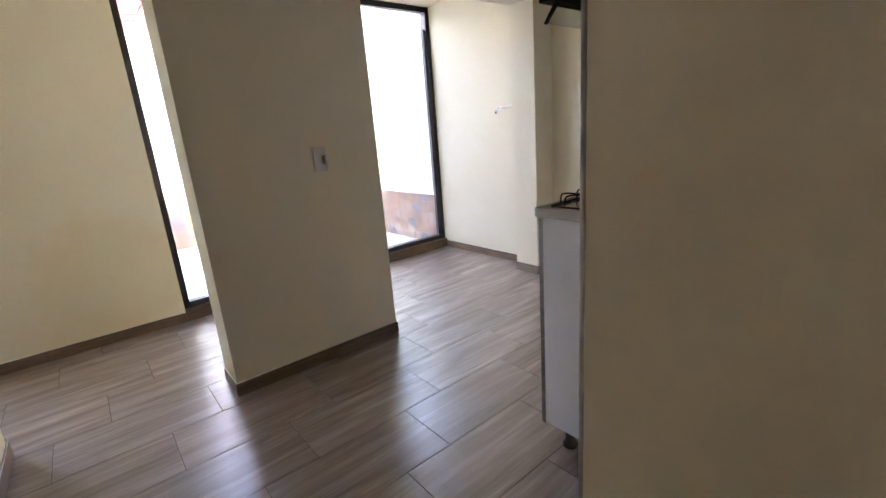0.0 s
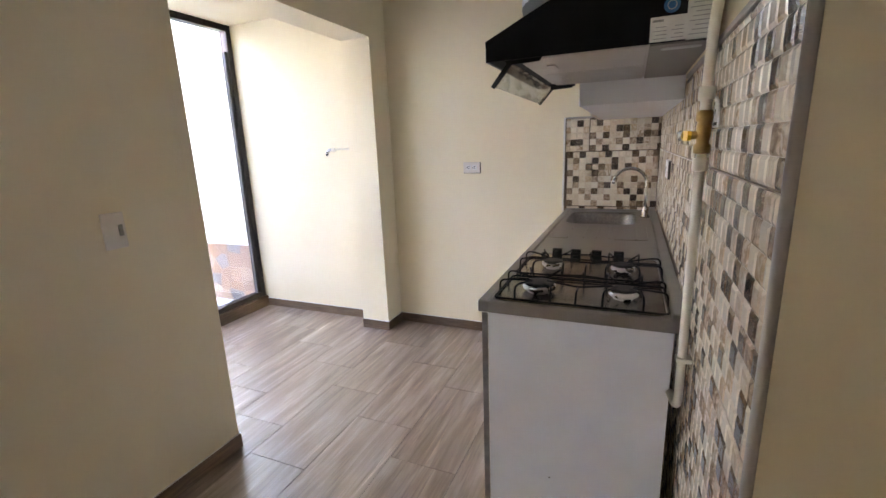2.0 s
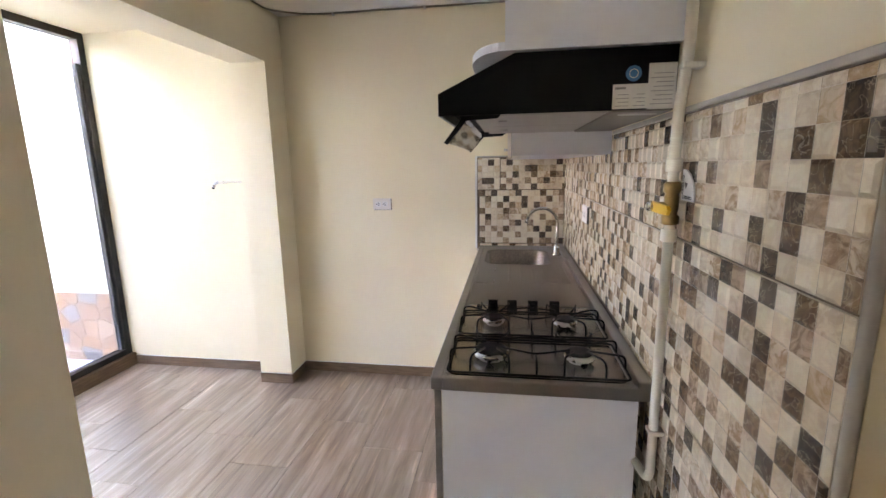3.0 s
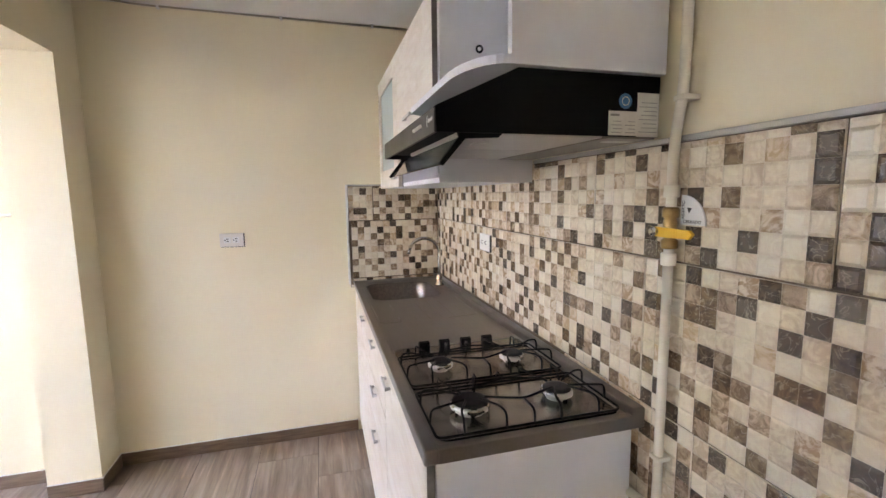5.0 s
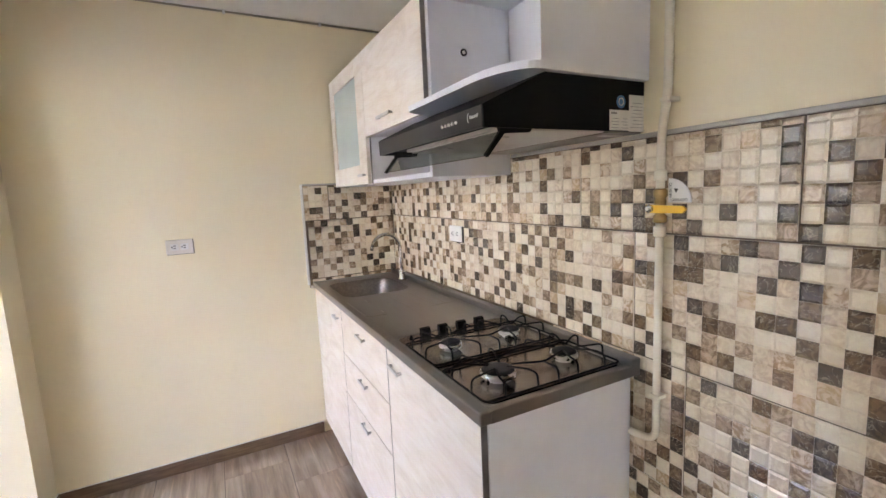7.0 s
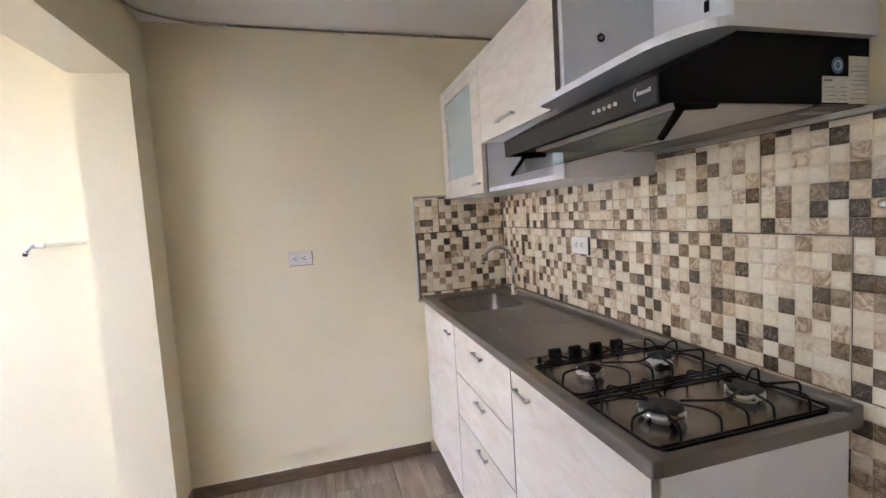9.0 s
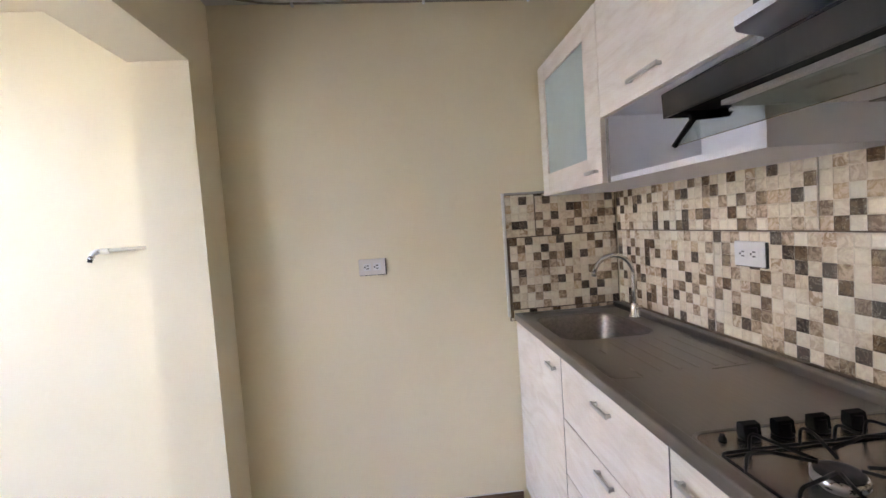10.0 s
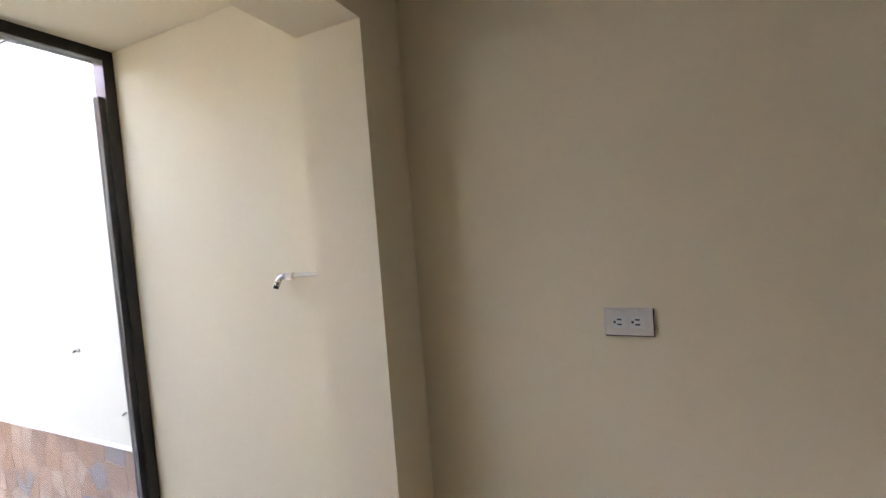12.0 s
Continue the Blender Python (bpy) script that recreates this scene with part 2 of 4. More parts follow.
# grey tint added to dim the bright patio behind the door panes
CLEAR = glass_material("patio_dimming_glass", (0.50, 0.51, 0.505), 0.0)
VISOR = glass_material("smoked_visor_glass", (0.72, 0.80, 0.76), 0.03)
FROST = mottled("frosted_glass", (0.40, 0.50, 0.47), (0.44, 0.54, 0.51), 6, 0.30, strength=0.02)


def stone_material():
    m, n, l, b = material("printed_stone", 0.5)
    info = n.new("ShaderNodeObjectInfo")
    c = ramp(n, l, info.outputs["Random"], [(0.0, (0.30, 0.165, 0.10)), (0.22, (0.34, 0.21, 0.145)), (0.42, (0.25, 0.145, 0.10)), (0.6, (0.36, 0.25, 0.185)),
                                            (0.76, (0.135, 0.13, 0.135)), (0.88, (0.18, 0.17, 0.17))], True)
    f = noise_tex(n, l, position(n, l, (1, 1, 1)), 14, 5, 0.6, 0.8)
    t = ramp(n, l, f, [(0.32, (0.72, 0.68, 0.64)), (0.65, (1.15, 1.12, 1.08))])
    l.new(mix(n, l, 0.9, c, t, "MULTIPLY"), b.inputs["Base Color"])
    bump(n, l, b, f, 0.25, 0.003)
    return m


STONE = stone_material()
STONE_JOINT = mottled("stone_joint", (0.29, 0.20, 0.15), (0.34, 0.25, 0.19), 30, 0.8)


for dull in (BLACK, HOODBLACK, IRON):
    dull.node_tree.nodes["Principled BSDF"].inputs["Specular IOR Level"].default_value = 0.12


# ---- mesh helpers ----
def add_box(bm, x0, x1, y0, y1, z0, z1, bevel=0.0, slot=0):
    vs = [bm.verts.new((x, y, z)) for x in (x0, x1) for y in (y0, y1) for z in (z0, z1)]
    fs = [bm.faces.new([vs[k] for k in q]) for q in ((0, 1, 3, 2), (4, 6, 7, 5), (0, 4, 5, 1), (2, 3, 7, 6), (0, 2, 6, 4), (1, 5, 7, 3))]
    for f in fs:
        f.material_index = slot
    if bevel:
        es = list({e for f in fs for e in f.edges})
        bmesh.ops.bevel(bm, geom=es, offset=bevel, segments=2, profile=0.5, affect="EDGES")
    return bm


def box(*a, **k):
    return add_box(bmesh.new(), *a, **k)


def tube(bm, pts, r, n=8, closed=False):
    pts = [Vector(p) for p in pts]
    rings, side = [], None
    for k, p in enumerate(pts):
        a = pts[k - 1] if k or closed else p
        b = pts[(k + 1) % len(pts)] if k + 1 < len(pts) or closed else p
        d = (b - a).normalized()
        if side is None:
            side = d.orthogonal().normalized()
        side = (side - d * side.dot(d)).normalized()
        up = d.cross(side)
        rings.append([bm.verts.new(p + r * (math.cos(2 * math.pi * q / n) * side + math.sin(2 * math.pi * q / n) * up)) for q in range(n)])
    m = len(rings)
    for k in range(m if closed else m - 1):
        a, b = rings[k], rings[(k + 1) % m]
        for q in range(n):
            f = bm.faces.new((a[q], a[(q + 1) % n], b[(q + 1) % n], b[q]))
            f.smooth = True
    if not closed:
        bm.faces.new(rings[0][::-1])
        bm.faces.new(rings[-1])
    return bm


def smooth_path(pts, r, n=5):
    """The corners of a line of points rounded by the radius r."""
    pts = [Vector(p) for p in pts]
    out = [pts[0]]
    for a, p, b in zip(pts, pts[1:], pts[2:]):
        k = min(r, (p - a).length * 0.45, (b - p).length * 0.45)
        s, e = p + (a - p).normalized() * k, p + (b - p).normalized() * k
        out += [(1 - u) ** 2 * s + 2 * u * (1 - u) * p + u * u * e for u in (q / n for q in range(n + 1))]
    return out + [pts[-1]]


def lathe(bm, profile, centre, axis="z", n=24):
    """A turned body: profile of (radius, height) about an axis through the centre."""
    c = Vector(centre)
    rings = []
    for r, h in profile:
        ring = []
        for q in range(n):
            a, b = r * math.cos(2 * math.pi * q / n), r * math.sin(2 * math.pi * q / n)
            ring.append(bm.verts.new(c + Vector({"z": (a, b, h), "y": (b, h, a), "x": (h, a, b)}[axis])))
        rings.append(ring)
    for a, b in zip(rings, rings[1:]):
        for q in range(n):
            f = bm.faces.new((a[q], a[(q + 1) % n], b[(q + 1) % n], b[q]))
            f.smooth = True
    bm.faces.new(rings[0][::-1])
    bm.faces.new(rings[-1])
    return bm


def prism(bm, outline, axis, a, b):
    """A flat outline pushed from a to b along an axis; the outline gives the other two coordinates in order."""
    def at(u, v, w):
        return {"x": (w, u, v), "y": (u, w, v), "z": (u, v, w)}[axis]
    lo = [bm.verts.new(at(u, v, a)) for u, v in outline]
    hi = [bm.verts.new(at(u, v, b)) for u, v in outline]
    bm.faces.new(lo)
    bm.faces.new(hi[::-1])
    for k in range(len(lo)):
        bm.faces.new((lo[k], hi[k], hi[(k + 1) % len(lo)], lo[(k + 1) % len(lo)]))
    bmesh.ops.recalc_face_normals(bm, faces=bm.faces)
    return bm


def rounded(x0, x1, y0, y1, r, n=5):
    out = []
    for cx, cy, s in ((x1 - r, y1 - r, 0), (x0 + r, y1 - r, 90), (x0 + r, y0 + r, 180), (x1 - r, y0 + r, 270)):
        out += [(cx + r * math.cos(radians(s + 90 * k / n)), cy + r * math.sin(radians(s + 90 * k / n))) for k in range(n + 1)]
    return out


def mesh_of(name, bm, *mats):
    bmesh.ops.recalc_face_normals(bm, faces=bm.faces)
    me = bpy.data.meshes.new(name)
    bm.to_mesh(me)
    bm.free()
    for m in mats:
        me.materials.append(m)
    return me


def part(name, bm, mat, parent, label=""):
    ob = new(name, mesh_of(name, bm, *(mat if isinstance(mat, tuple) else (mat,))))
    ob.parent = parent
    return tagged(ob, label)


def thing(name, label, category, group=""):
    return tagged(new(name), label, category, group)


def solid(name, bm, mat, label, category, kind="", group=""):
    return tagged(new(name, mesh_of(name, bm, *(mat if isinstance(mat, tuple) else (mat,)))), label, category, group, kind)


def structure(name, mat, *boxes, label=""):
    bm = bmesh.new()
    for b in boxes:
        add_box(bm, *b)
    return solid(name, bm, mat, label, "", "structure")


def writing(name, text, size, m, mat, parent, label=""):
    cu = bpy.data.curves.new(name, "FONT")
    cu.body, cu.size, cu.extrude, cu.align_x, cu.align_y = text, size, 0.0003, "CENTER", "CENTER"
    tmp = bpy.data.objects.new(name, cu)
    me = bpy.data.meshes.new_from_object(tmp)
    me.materials.clear()
    me.materials.append(mat)
    me.transform(m)
    ob = new(name, me)
    ob.parent = parent
    return tagged(ob, label)


# ---- large structure ----
CEILING, NOOK_CEILING = 2.28, 2.25
FACE, BACK = 1.71, 1.925            # the partition's two faces
floor = structure("floor", GROUT, (-2.3, 3.1, -2.4, 3.02, -0.12, -0.003), label="grey-brown wood-look plank tiles laid in running bond")
far_wall = structure("wall_east", CREAM, (3.0, 3.16, -0.2, FACE, 0, 2.5), label="cream painted plaster wall with a socket")
structure("wall_south", CREAM, (0.752, 3.0, -0.2, -0.012, 0, 2.5), label="cream painted kitchen wall above the mosaic tiles")
structure("wall_corridor_east", CREAM, (0.752, 0.95, -2.4, -0.2, 0, 2.5), label="cream painted corridor wall")
structure("wall_stub_west", CREAM, (-0.45, -0.31, 1.45, 1.97, 0, 2.5), label="cream painted wall stub with brown skirting")
structure("wall_room_end", CREAM, (-2.3, 0.95, -2.5, -2.4, 0, 2.5), label="plain cream end wall")
partition = structure("wall_partition", CREAM, (0.52, 1.438, FACE, BACK, 0, CEILING), label="cream painted partition with a light switch")
structure("beam", CREAM, (1.438, 2.797, FACE, BACK, 1.985, CEILING), label="cream painted beam over the wide opening")
structure("beam_west", CREAM, (-0.31, 0.52, FACE, BACK, 1.985, CEILING), label="cream painted beam")
structure("pillar", CREAM, (2.797, 3.16, FACE, BACK, 0, CEILING), label="cream painted pillar at the edge of the opening")
structure("wall_nook_east", CREAM, (2.952, 3.16, BACK, 3.14, 0, 2.5), label="cream painted nook wall beside the glass door")
structure("wall_north", STAINED, (-0.75, 0.53, 3.0, 3.14, 0, 2.5), label="cream painted wall with a faint damp stain")
# the gap from x -1.24 to -0.8 is added, unseen, to let daylight in
structure("wall_north_west", CREAM, (-2.3, -0.75, 3.0, 3.14, 0, 0.12), (-2.3, -0.75, 3.0, 3.14, 2.2, 2.5), (-0.8, -0.75, 3.0, 3.14, 0.12, 2.2), (-2.3, -1.24, 3.0, 3.14, 0.12, 2.2), label="plain cream wall with an added unseen opening for daylight")
structure("lintel_north", CREAM, (0.53, 2.952, 3.0, 3.14, NOOK_CEILING, 2.5), label="cream lintel over the glass door")
structure("wall_west", CREAM, (-2.42, -2.3, -2.4, 3.14, 0, 2.5), label="plain cream living room wall")
structure("ceiling", CEIL, (-2.3, 3.0, -2.4, FACE, CEILING, 2.5), label="off-white painted ceiling")
structure("ceiling_nook", CREAM, (-2.3, 2.952, BACK, 3.0, NOOK_CEILING, 2.5), label="cream painted nook ceiling")
structure("ceiling_beam_cover", CREAM, (-2.3, 3.16, FACE, BACK, CEILING, 2.5), label="plain plaster above the beam")
structure("sill_north", SKIRT, (0.53, 2.952, 3.0, 3.14, 0, 0.085), label="brown tiled curb under the glass door")


def skirting(name, runs, parent_label):
    """Pieces of brown tile, each (x0, x1, y0, y1)."""
    for x0, x1, y0, y1 in runs:
        along = 0 if x1 - x0 > y1 - y0 else 1
        length, at = (x1 - x0, x0) if along == 0 else (y1 - y0, y0)
        count = max(1, round(length / 0.6))
        base = structure("baseboard", GROUT, (x0 + 0.002, x1 - 0.002, y0 + 0.002, y1 - 0.002, 0, 0.060), label=parent_label)
        for k in range(count):
            a, b = at + length * k / count + 0.001, at + length * (k + 1) / count - 0.001
            bm = box(*((a, b, y0, y1) if along == 0 else (x0, x1, a, b)), 0.0, 0.066, bevel=0.0015)
            part("skirting_tile", bm, SKIRT, base)
        inner = (x0, x1, y0 + 0.003, y1) if along == 0 else (x0 + 0.003, x1, y0, y1)
        # off-white strip paints the light that the tiles' top edge catches
        part("lit_top_edge", box(*inner, 0.066, 0.0695, bevel=0.0008), WHITE_TRIM, base, "thin off-white strip for the lit top edge")


# ---- glass door to the patio ----
door = tagged(new("door_1"), "dark bronze aluminium sliding glass door onto the patio", "door", "", "structure")
DX0, DX1, DZ0, DZ1 = 0.53, 2.952, 0.085, NOOK_CEILING
part("door_frame", box(DX0, DX0 + 0.042, 3.03, 3.10, DZ0, DZ1, bevel=0.002), FRAME, door)
part("door_frame", box(DX1 - 0.042, DX1, 3.03, 3.10, DZ0, DZ1, bevel=0.002), FRAME, door)
part("door_frame", box(DX0 + 0.042, DX1 - 0.042, 3.03, 3.10, DZ1 - 0.045, DZ1, bevel=0.002), FRAME, door)
part("door_frame", box(DX0 + 0.042, DX1 - 0.042, 3.03, 3.10, DZ0, DZ0 + 0.04, bevel=0.002), FRAME, door)
part("mullion", box(1.71, 1.76, 3.04, 3.09, DZ0 + 0.04, DZ1 - 0.045, bevel=0.002), FRAME, door)
part("sash_channel", box(DX1 - 0.064, DX1 - 0.042, 3.045, 3.085, DZ0 + 0.04, 2.06, bevel=0.0015), SASH, door, "dark grey sash channel")
for a, b in ((DX0 + 0.042, 1.71), (1.76, DX1 - 0.064)):
    pane = part("pane", box(a, b, 3.062, 3.067, DZ0 + 0.04, DZ1 - 0.045), CLEAR, door, "glass pane, tint added to dim the patio behind")
    pane.visible_shadow = False

# ---- patio ----
structure("patio_floor", PATIO_FLOOR, (-2.6, 3.3, 3.14, 5.9, -0.12, 0.0), label="grey ceramic patio floor")
patio_east = structure("patio_wall_east", PATIO_PAINT, (2.962, 3.16, 3.14, 5.66, 0, 2.46), label="pale cream patio wall above a stone wainscot")
patio_north = structure("patio_wall_north", PATIO_PAINT, (-2.45, 3.16, 5.672, 5.85, 0, 2.42), label="pale cream patio wall above a stone wainscot")
structure("patio_wall_west", PATIO_PAINT, (-2.6, -2.45, 3.14, 5.85, 0, 2.46), label="pale cream patio wall")


def clip_cell(poly, p, q):
    """The part of a convex outline that lies nearer to p than to q."""
    mx, my, dx, dy = (p[0] + q[0]) / 2, (p[1] + q[1]) / 2, q[0] - p[0], q[1] - p[1]
    side = [(x - mx) * dx + (y - my) * dy for x, y in poly]
    out = []
    for k in range(len(poly)):
        a, b, sa, sb = poly[k - 1], poly[k], side[k - 1], side[k]
        if (sa < 0) != (sb < 0):
            t = sa / (sa - sb)
            out.append((a[0] + t * (b[0] - a[0]), a[1] + t * (b[1] - a[1])))
        if sb < 0:
            out.append(b)
    return out


def wainscot(owner, length, height, place, seed):
    """Irregular flat stones on a bed; place maps (along, up, out) into the world."""
    rnd = random.Random(seed)
    bm = bmesh.new()
    lo, hi = place(0, 0, 0), place(length, height, 0.008)
    add_box(bm, min(lo[0], hi[0]), max(lo[0], hi[0]), min(lo[1], hi[1]), max(lo[1], hi[1]), 0, height)
    part("stone_bed", bm, STONE_JOINT, owner)
    lo, hi = place(0, height, 0), place(length, height + 0.014, 0.013)
    part("wainscot_cap", box(min(lo[0], hi[0]), max(lo[0], hi[0]), min(lo[1], hi[1]), max(lo[1], hi[1]), height, height + 0.014), WHITE_TRIM, owner)
    nx, nz = max(2, round(length / 0.13)), max(2, round(height / 0.115))
    seeds = [((i + 0.5 + rnd.uniform(-0.42, 0.42)) * length / nx, (j + 0.5 + rnd.uniform(-0.42, 0.42)) * height / nz) for i in range(nx) for j in range(nz)]
    for p in seeds:
        cell = [(0, 0), (length, 0), (length, height), (0, height)]
        for q in seeds:
            if q is not p and abs(q[0] - p[0]) < 0.5:
                cell = clip_cell(cell, p, q)
        if len(cell) < 3:
            continue
        cx, cy = sum(c[0] for c in cell) / len(cell), sum(c[1] for c in cell) / len(cell)
        inner = [(cx + (x - cx) * 0.95, cy + (y - cy) * 0.95) for x, y in cell]
        top = [(cx + (x - cx) * 0.90, cy + (y - cy) * 0.90) for x, y in cell]
        bm = bmesh.new()
        a = [bm.verts.new(place(x, y, 0.007)) for x, y in inner]
        b = [bm.verts.new(place(x, y, 0.011)) for x, y in top]
        bm.faces.new(b)
        for k in range(len(a)):
            bm.faces.new((a[k - 1], a[k], b[k], b[k - 1]))
        part("stone", bm, STONE, owner)


wainscot(patio_east, 2.52, 0.525, lambda u, v, w: (2.962 - w, 3.14 + u, v), 3)
wainscot(patio_north, 4.0, 0.525, lambda u, v, w: (-1.05 + u, 5.672 - w, v), 4)

brick_wall = structure("backdrop_brick_wall", PATIO_PAINT, (-3.0, 2.6, 6.9, 7.1, 1.2, 3.6), label="red brick house wall over a pale band beyond the patio")
for r in range(9):
    for k in range(12):
        x = -1.5 + 0.31 * k + (0.155 if r % 2 else 0)
        part("brick", box(x, x + 0.295, 6.885, 6.9, 2.70 + 0.10 * r, 2.792 + 0.10 * r), REDBRICK, brick_wall)

grille = thing("patio_grille", "dark steel security grille over the open patio", "grille")
for k in range(20):
    part("bar", tube(bmesh.new(), [(-2.4 + 0.28 * k, 3.14, 2.47), (-2.4 + 0.28 * k, 5.75, 2.47)], 0.006, 6), FRAME, grille)
for k in range(10):
    part("cross_bar", tube(bmesh.new(), [(-2.5, 3.3 + 0.26 * k, 2.482), (3.0, 3.3 + 0.26 * k, 2.482)], 0.006, 6), FRAME, grille)


def hook(name, y, z):
    h = thing(name, "small grey metal wall hook in the patio wall", "hook", "patio wall hooks")
    part("plate", lathe(bmesh.new(), [(0.012, 0.0), (0.012, -0.004), (0.007, -0.008)], (2.962, y, z), "x", 12), PLATE_GREY, h)
    part("stub", tube(bmesh.new(), smooth_path([(2.955, y, z), (2.942, y, z), (2.940, y, z - 0.008)], 0.005), 0.005, 8), SASH, h)


hook("wall_hook", 3.565, 0.967)
hook("wall_hook", 3.218, 0.70)

# ---- mosaic tiles ----
TW, TH, SQ = 0.5415, 0.3235, 0.5415 / 15


def mosaic_mesh(u0, u1, v0, v1, ou, ov, salt):
    """One ceramic tile between u0..u1 and v0..v1, its print starting at ou, ov; squares stand proud of the body."""
    vs, fs, mats = [], [], []

    def quad_box(a, b, c, d, w0, w1, inset, slot):
        k = len(vs)
        vs.extend([(a, c, w0), (b, c, w0), (b, d, w0), (a, d, w0),
                   (a + inset, c + inset, w1), (b - inset, c + inset, w1), (b - inset, d - inset, w1), (a + inset, d - inset, w1)])
        for q in ((4, 5, 6, 7), (0, 1, 5, 4), (1, 2, 6, 5), (2, 3, 7, 6), (3, 0, 4, 7)):
            fs.append([k + i for i in q])
            mats.append(slot)

    g = 0.0017
    quad_box(u0 + g, u1 - g, v0 + g, v1 - g, -0.011, -0.0019, 0.0006, 1)
    sv = TH / 9
    rnd = random.Random(round(1000 * (u0 + 3 * u1 + 7 * v0 + 11 * v1)) + salt)
    family = {}
    for i in range(-1, 17):
        for j in range(-1, 11):
            a, b = max(ou + i * SQ + 0.0002, u0 + g + 0.0006), min(ou + (i + 1) * SQ - 0.0002, u1 - g - 0.0006)
            c, d = max(ov + j * sv + 0.0002, v0 + g + 0.0006), min(ov + (j + 1) * sv - 0.0002, v1 - g - 0.0006)
            near = [family.get((i - 1, j)), family.get((i, j - 1))]
            f = rnd.choices((0, 2, 3), (0.49, 0.25, 0.26))[0]
            if f and f in near and rnd.random() < 0.65:
                f = 0
            if not f and near == [0, 0] and rnd.random() < 0.25:
                f = 3
            family[i, j] = f
            if b - a > 0.006 and d - c > 0.006:
                quad_box(a, b, c, d, -0.0019, 0.0006, 0.0050, f)
    me = bpy.data.meshes.new("ceramic_tile")
    me.from_pydata(vs, [], fs)
    me.materials.append(MOSAIC)
    for mat in (TILE_BODY, MOSAIC_TAN, MOSAIC_DARK):
        me.materials.append(mat)
    me.polygons.foreach_set("material_index", mats)
    return me


def tile_field(owner, rows, m):
    """rows of (low edge, high edge, print start, a joint, start and end along the wall)."""
    for v0, v1, ov, joint, lo, hi in rows:
        k = math.floor((lo - joint) / TW)
        while joint + k * TW < hi - 0.004:
            a, b = joint + k * TW, joint + (k + 1) * TW
            u0, u1 = max(a, lo), min(b, hi)
            if u1 - u0 > 0.012:
                me = mosaic_mesh(u0 - a, u1 - a, v0 - ov, v1 - ov, 0, 0, k + 10)
                ob = new("ceramic_tile", me)
                ob.parent = owner
                ob.matrix_world = m @ pose(a, ov, 0)
            k += 1


splash = structure("wall_tiling", JOINT, (0.756, 2.99, -0.011, -0.006, 0, 1.468), label="mosaic-print ceramic tiles in cream, tan and dark brown")
TOP = 1.468
ON_SOUTH = Matrix(((1, 0, 0, 0), (0, 0, 1, 0), (0, 1, 0, 0), (0, 0, 0, 1)))
tile_field(splash, [(1.2375, TOP, 1.2375, 0.931, 0.762, 2.9884), (0.914, 1.2375, 0.914, 0.7440, 0.762, 2.9884), (0.5905, 0.914, 0.5905, 0.5975, 0.762, 1.60),
                    (0.267, 0.5905, 0.267, 0.44, 0.762, 1.60), (0.0, 0.267, -0.0565, 0.29, 0.762, 1.60)], ON_SOUTH)
part("top_trim", box(0.756, 1.80, -0.011, 0.003, TOP, TOP + 0.011, bevel=0.002), ALU, splash, "grey metal tile trim")
corner = part("corner_trim", tube(bmesh.new(), [(0.757, -0.0065, 0.0), (0.757, -0.0065, TOP + 0.011)], 0.0068, 18), ALU, splash, "rounded grey metal corner trim")

splash2 = structure("wall_tiling_return", JOINT, (2.991, 2.999, 0.0, 0.513, 0.86, 1.425), label="mosaic-print ceramic tiles on the short return wall")
ON_EAST = Matrix(((0, 0, -1, 2.9885), (1, 0, 0, 0), (0, 1, 0, 0), (0, 0, 0, 1)))
tile_field(splash2, [(1.234, 1.425, 1.234, 0.376 - TW, 0.0005, 0.5128), (0.9105, 1.234, 0.9105, -0.04, 0.0005, 0.5128), (0.86, 0.9105, 0.587, 0.1, 0.0005, 0.5128)], ON_EAST)
part("top_trim", box(2.985, 2.999, 0.0, 0.512, 1.425, 1.434, bevel=0.002), ALU, splash2, "grey metal tile trim")
part("edge_trim", box(2.982, 2.999, 0.513, 0.525, 0.88, 1.434, bevel=0.002), WHITE_TRIM, splash2, "white plastic edge trim")


# ---- worktop with sink ----
CX0, CX1, CY1, CZ = 1.258, 2.986, 0.497, 0.897
worktop = thing("steel_worktop", "brushed stainless steel worktop with pressed sink and drainer", "worktop")


def loops(bm, rings, close=True):
    vr = [[bm.verts.new(p) for p in ring] for ring in rings]
    for a, b in zip(vr, vr[1:]):
        for k in range(len(a)):
            f = bm.faces.new((a[k - 1], a[k], b[k], b[k - 1]))
            f.smooth = True
    if close:
        bm.faces.new(vr[-1])
    return bm


def flat(ring, z):
    return [(x, y, z) for x, y in ring]


def plate_with_hole(bm, x0, x1, y0, y1, ring, z):
    """A flat plate round a rounded hole."""
    cx, cy = (min(p[0] for p in ring) + max(p[0] for p in ring)) / 2, (min(p[1] for p in ring) + max(p[1] for p in ring)) / 2
    n = len(ring) // 4
    outer = []
    for k, (x, y) in enumerate(ring):
        q, i = divmod(k, n)
        mid = (n - 1) / 2
        ex, ey = (x1 if x > cx else x0), (y1 if y > cy else y0)
        if abs(i - mid) < 0.6:
            outer.append((ex, ey))
        else:
            first = (i < mid) == (q % 2 == 0)
            outer.append((ex, y) if first else (x, ey))
    return loops(bm, [flat(outer, z), flat(ring, z)], close=False)


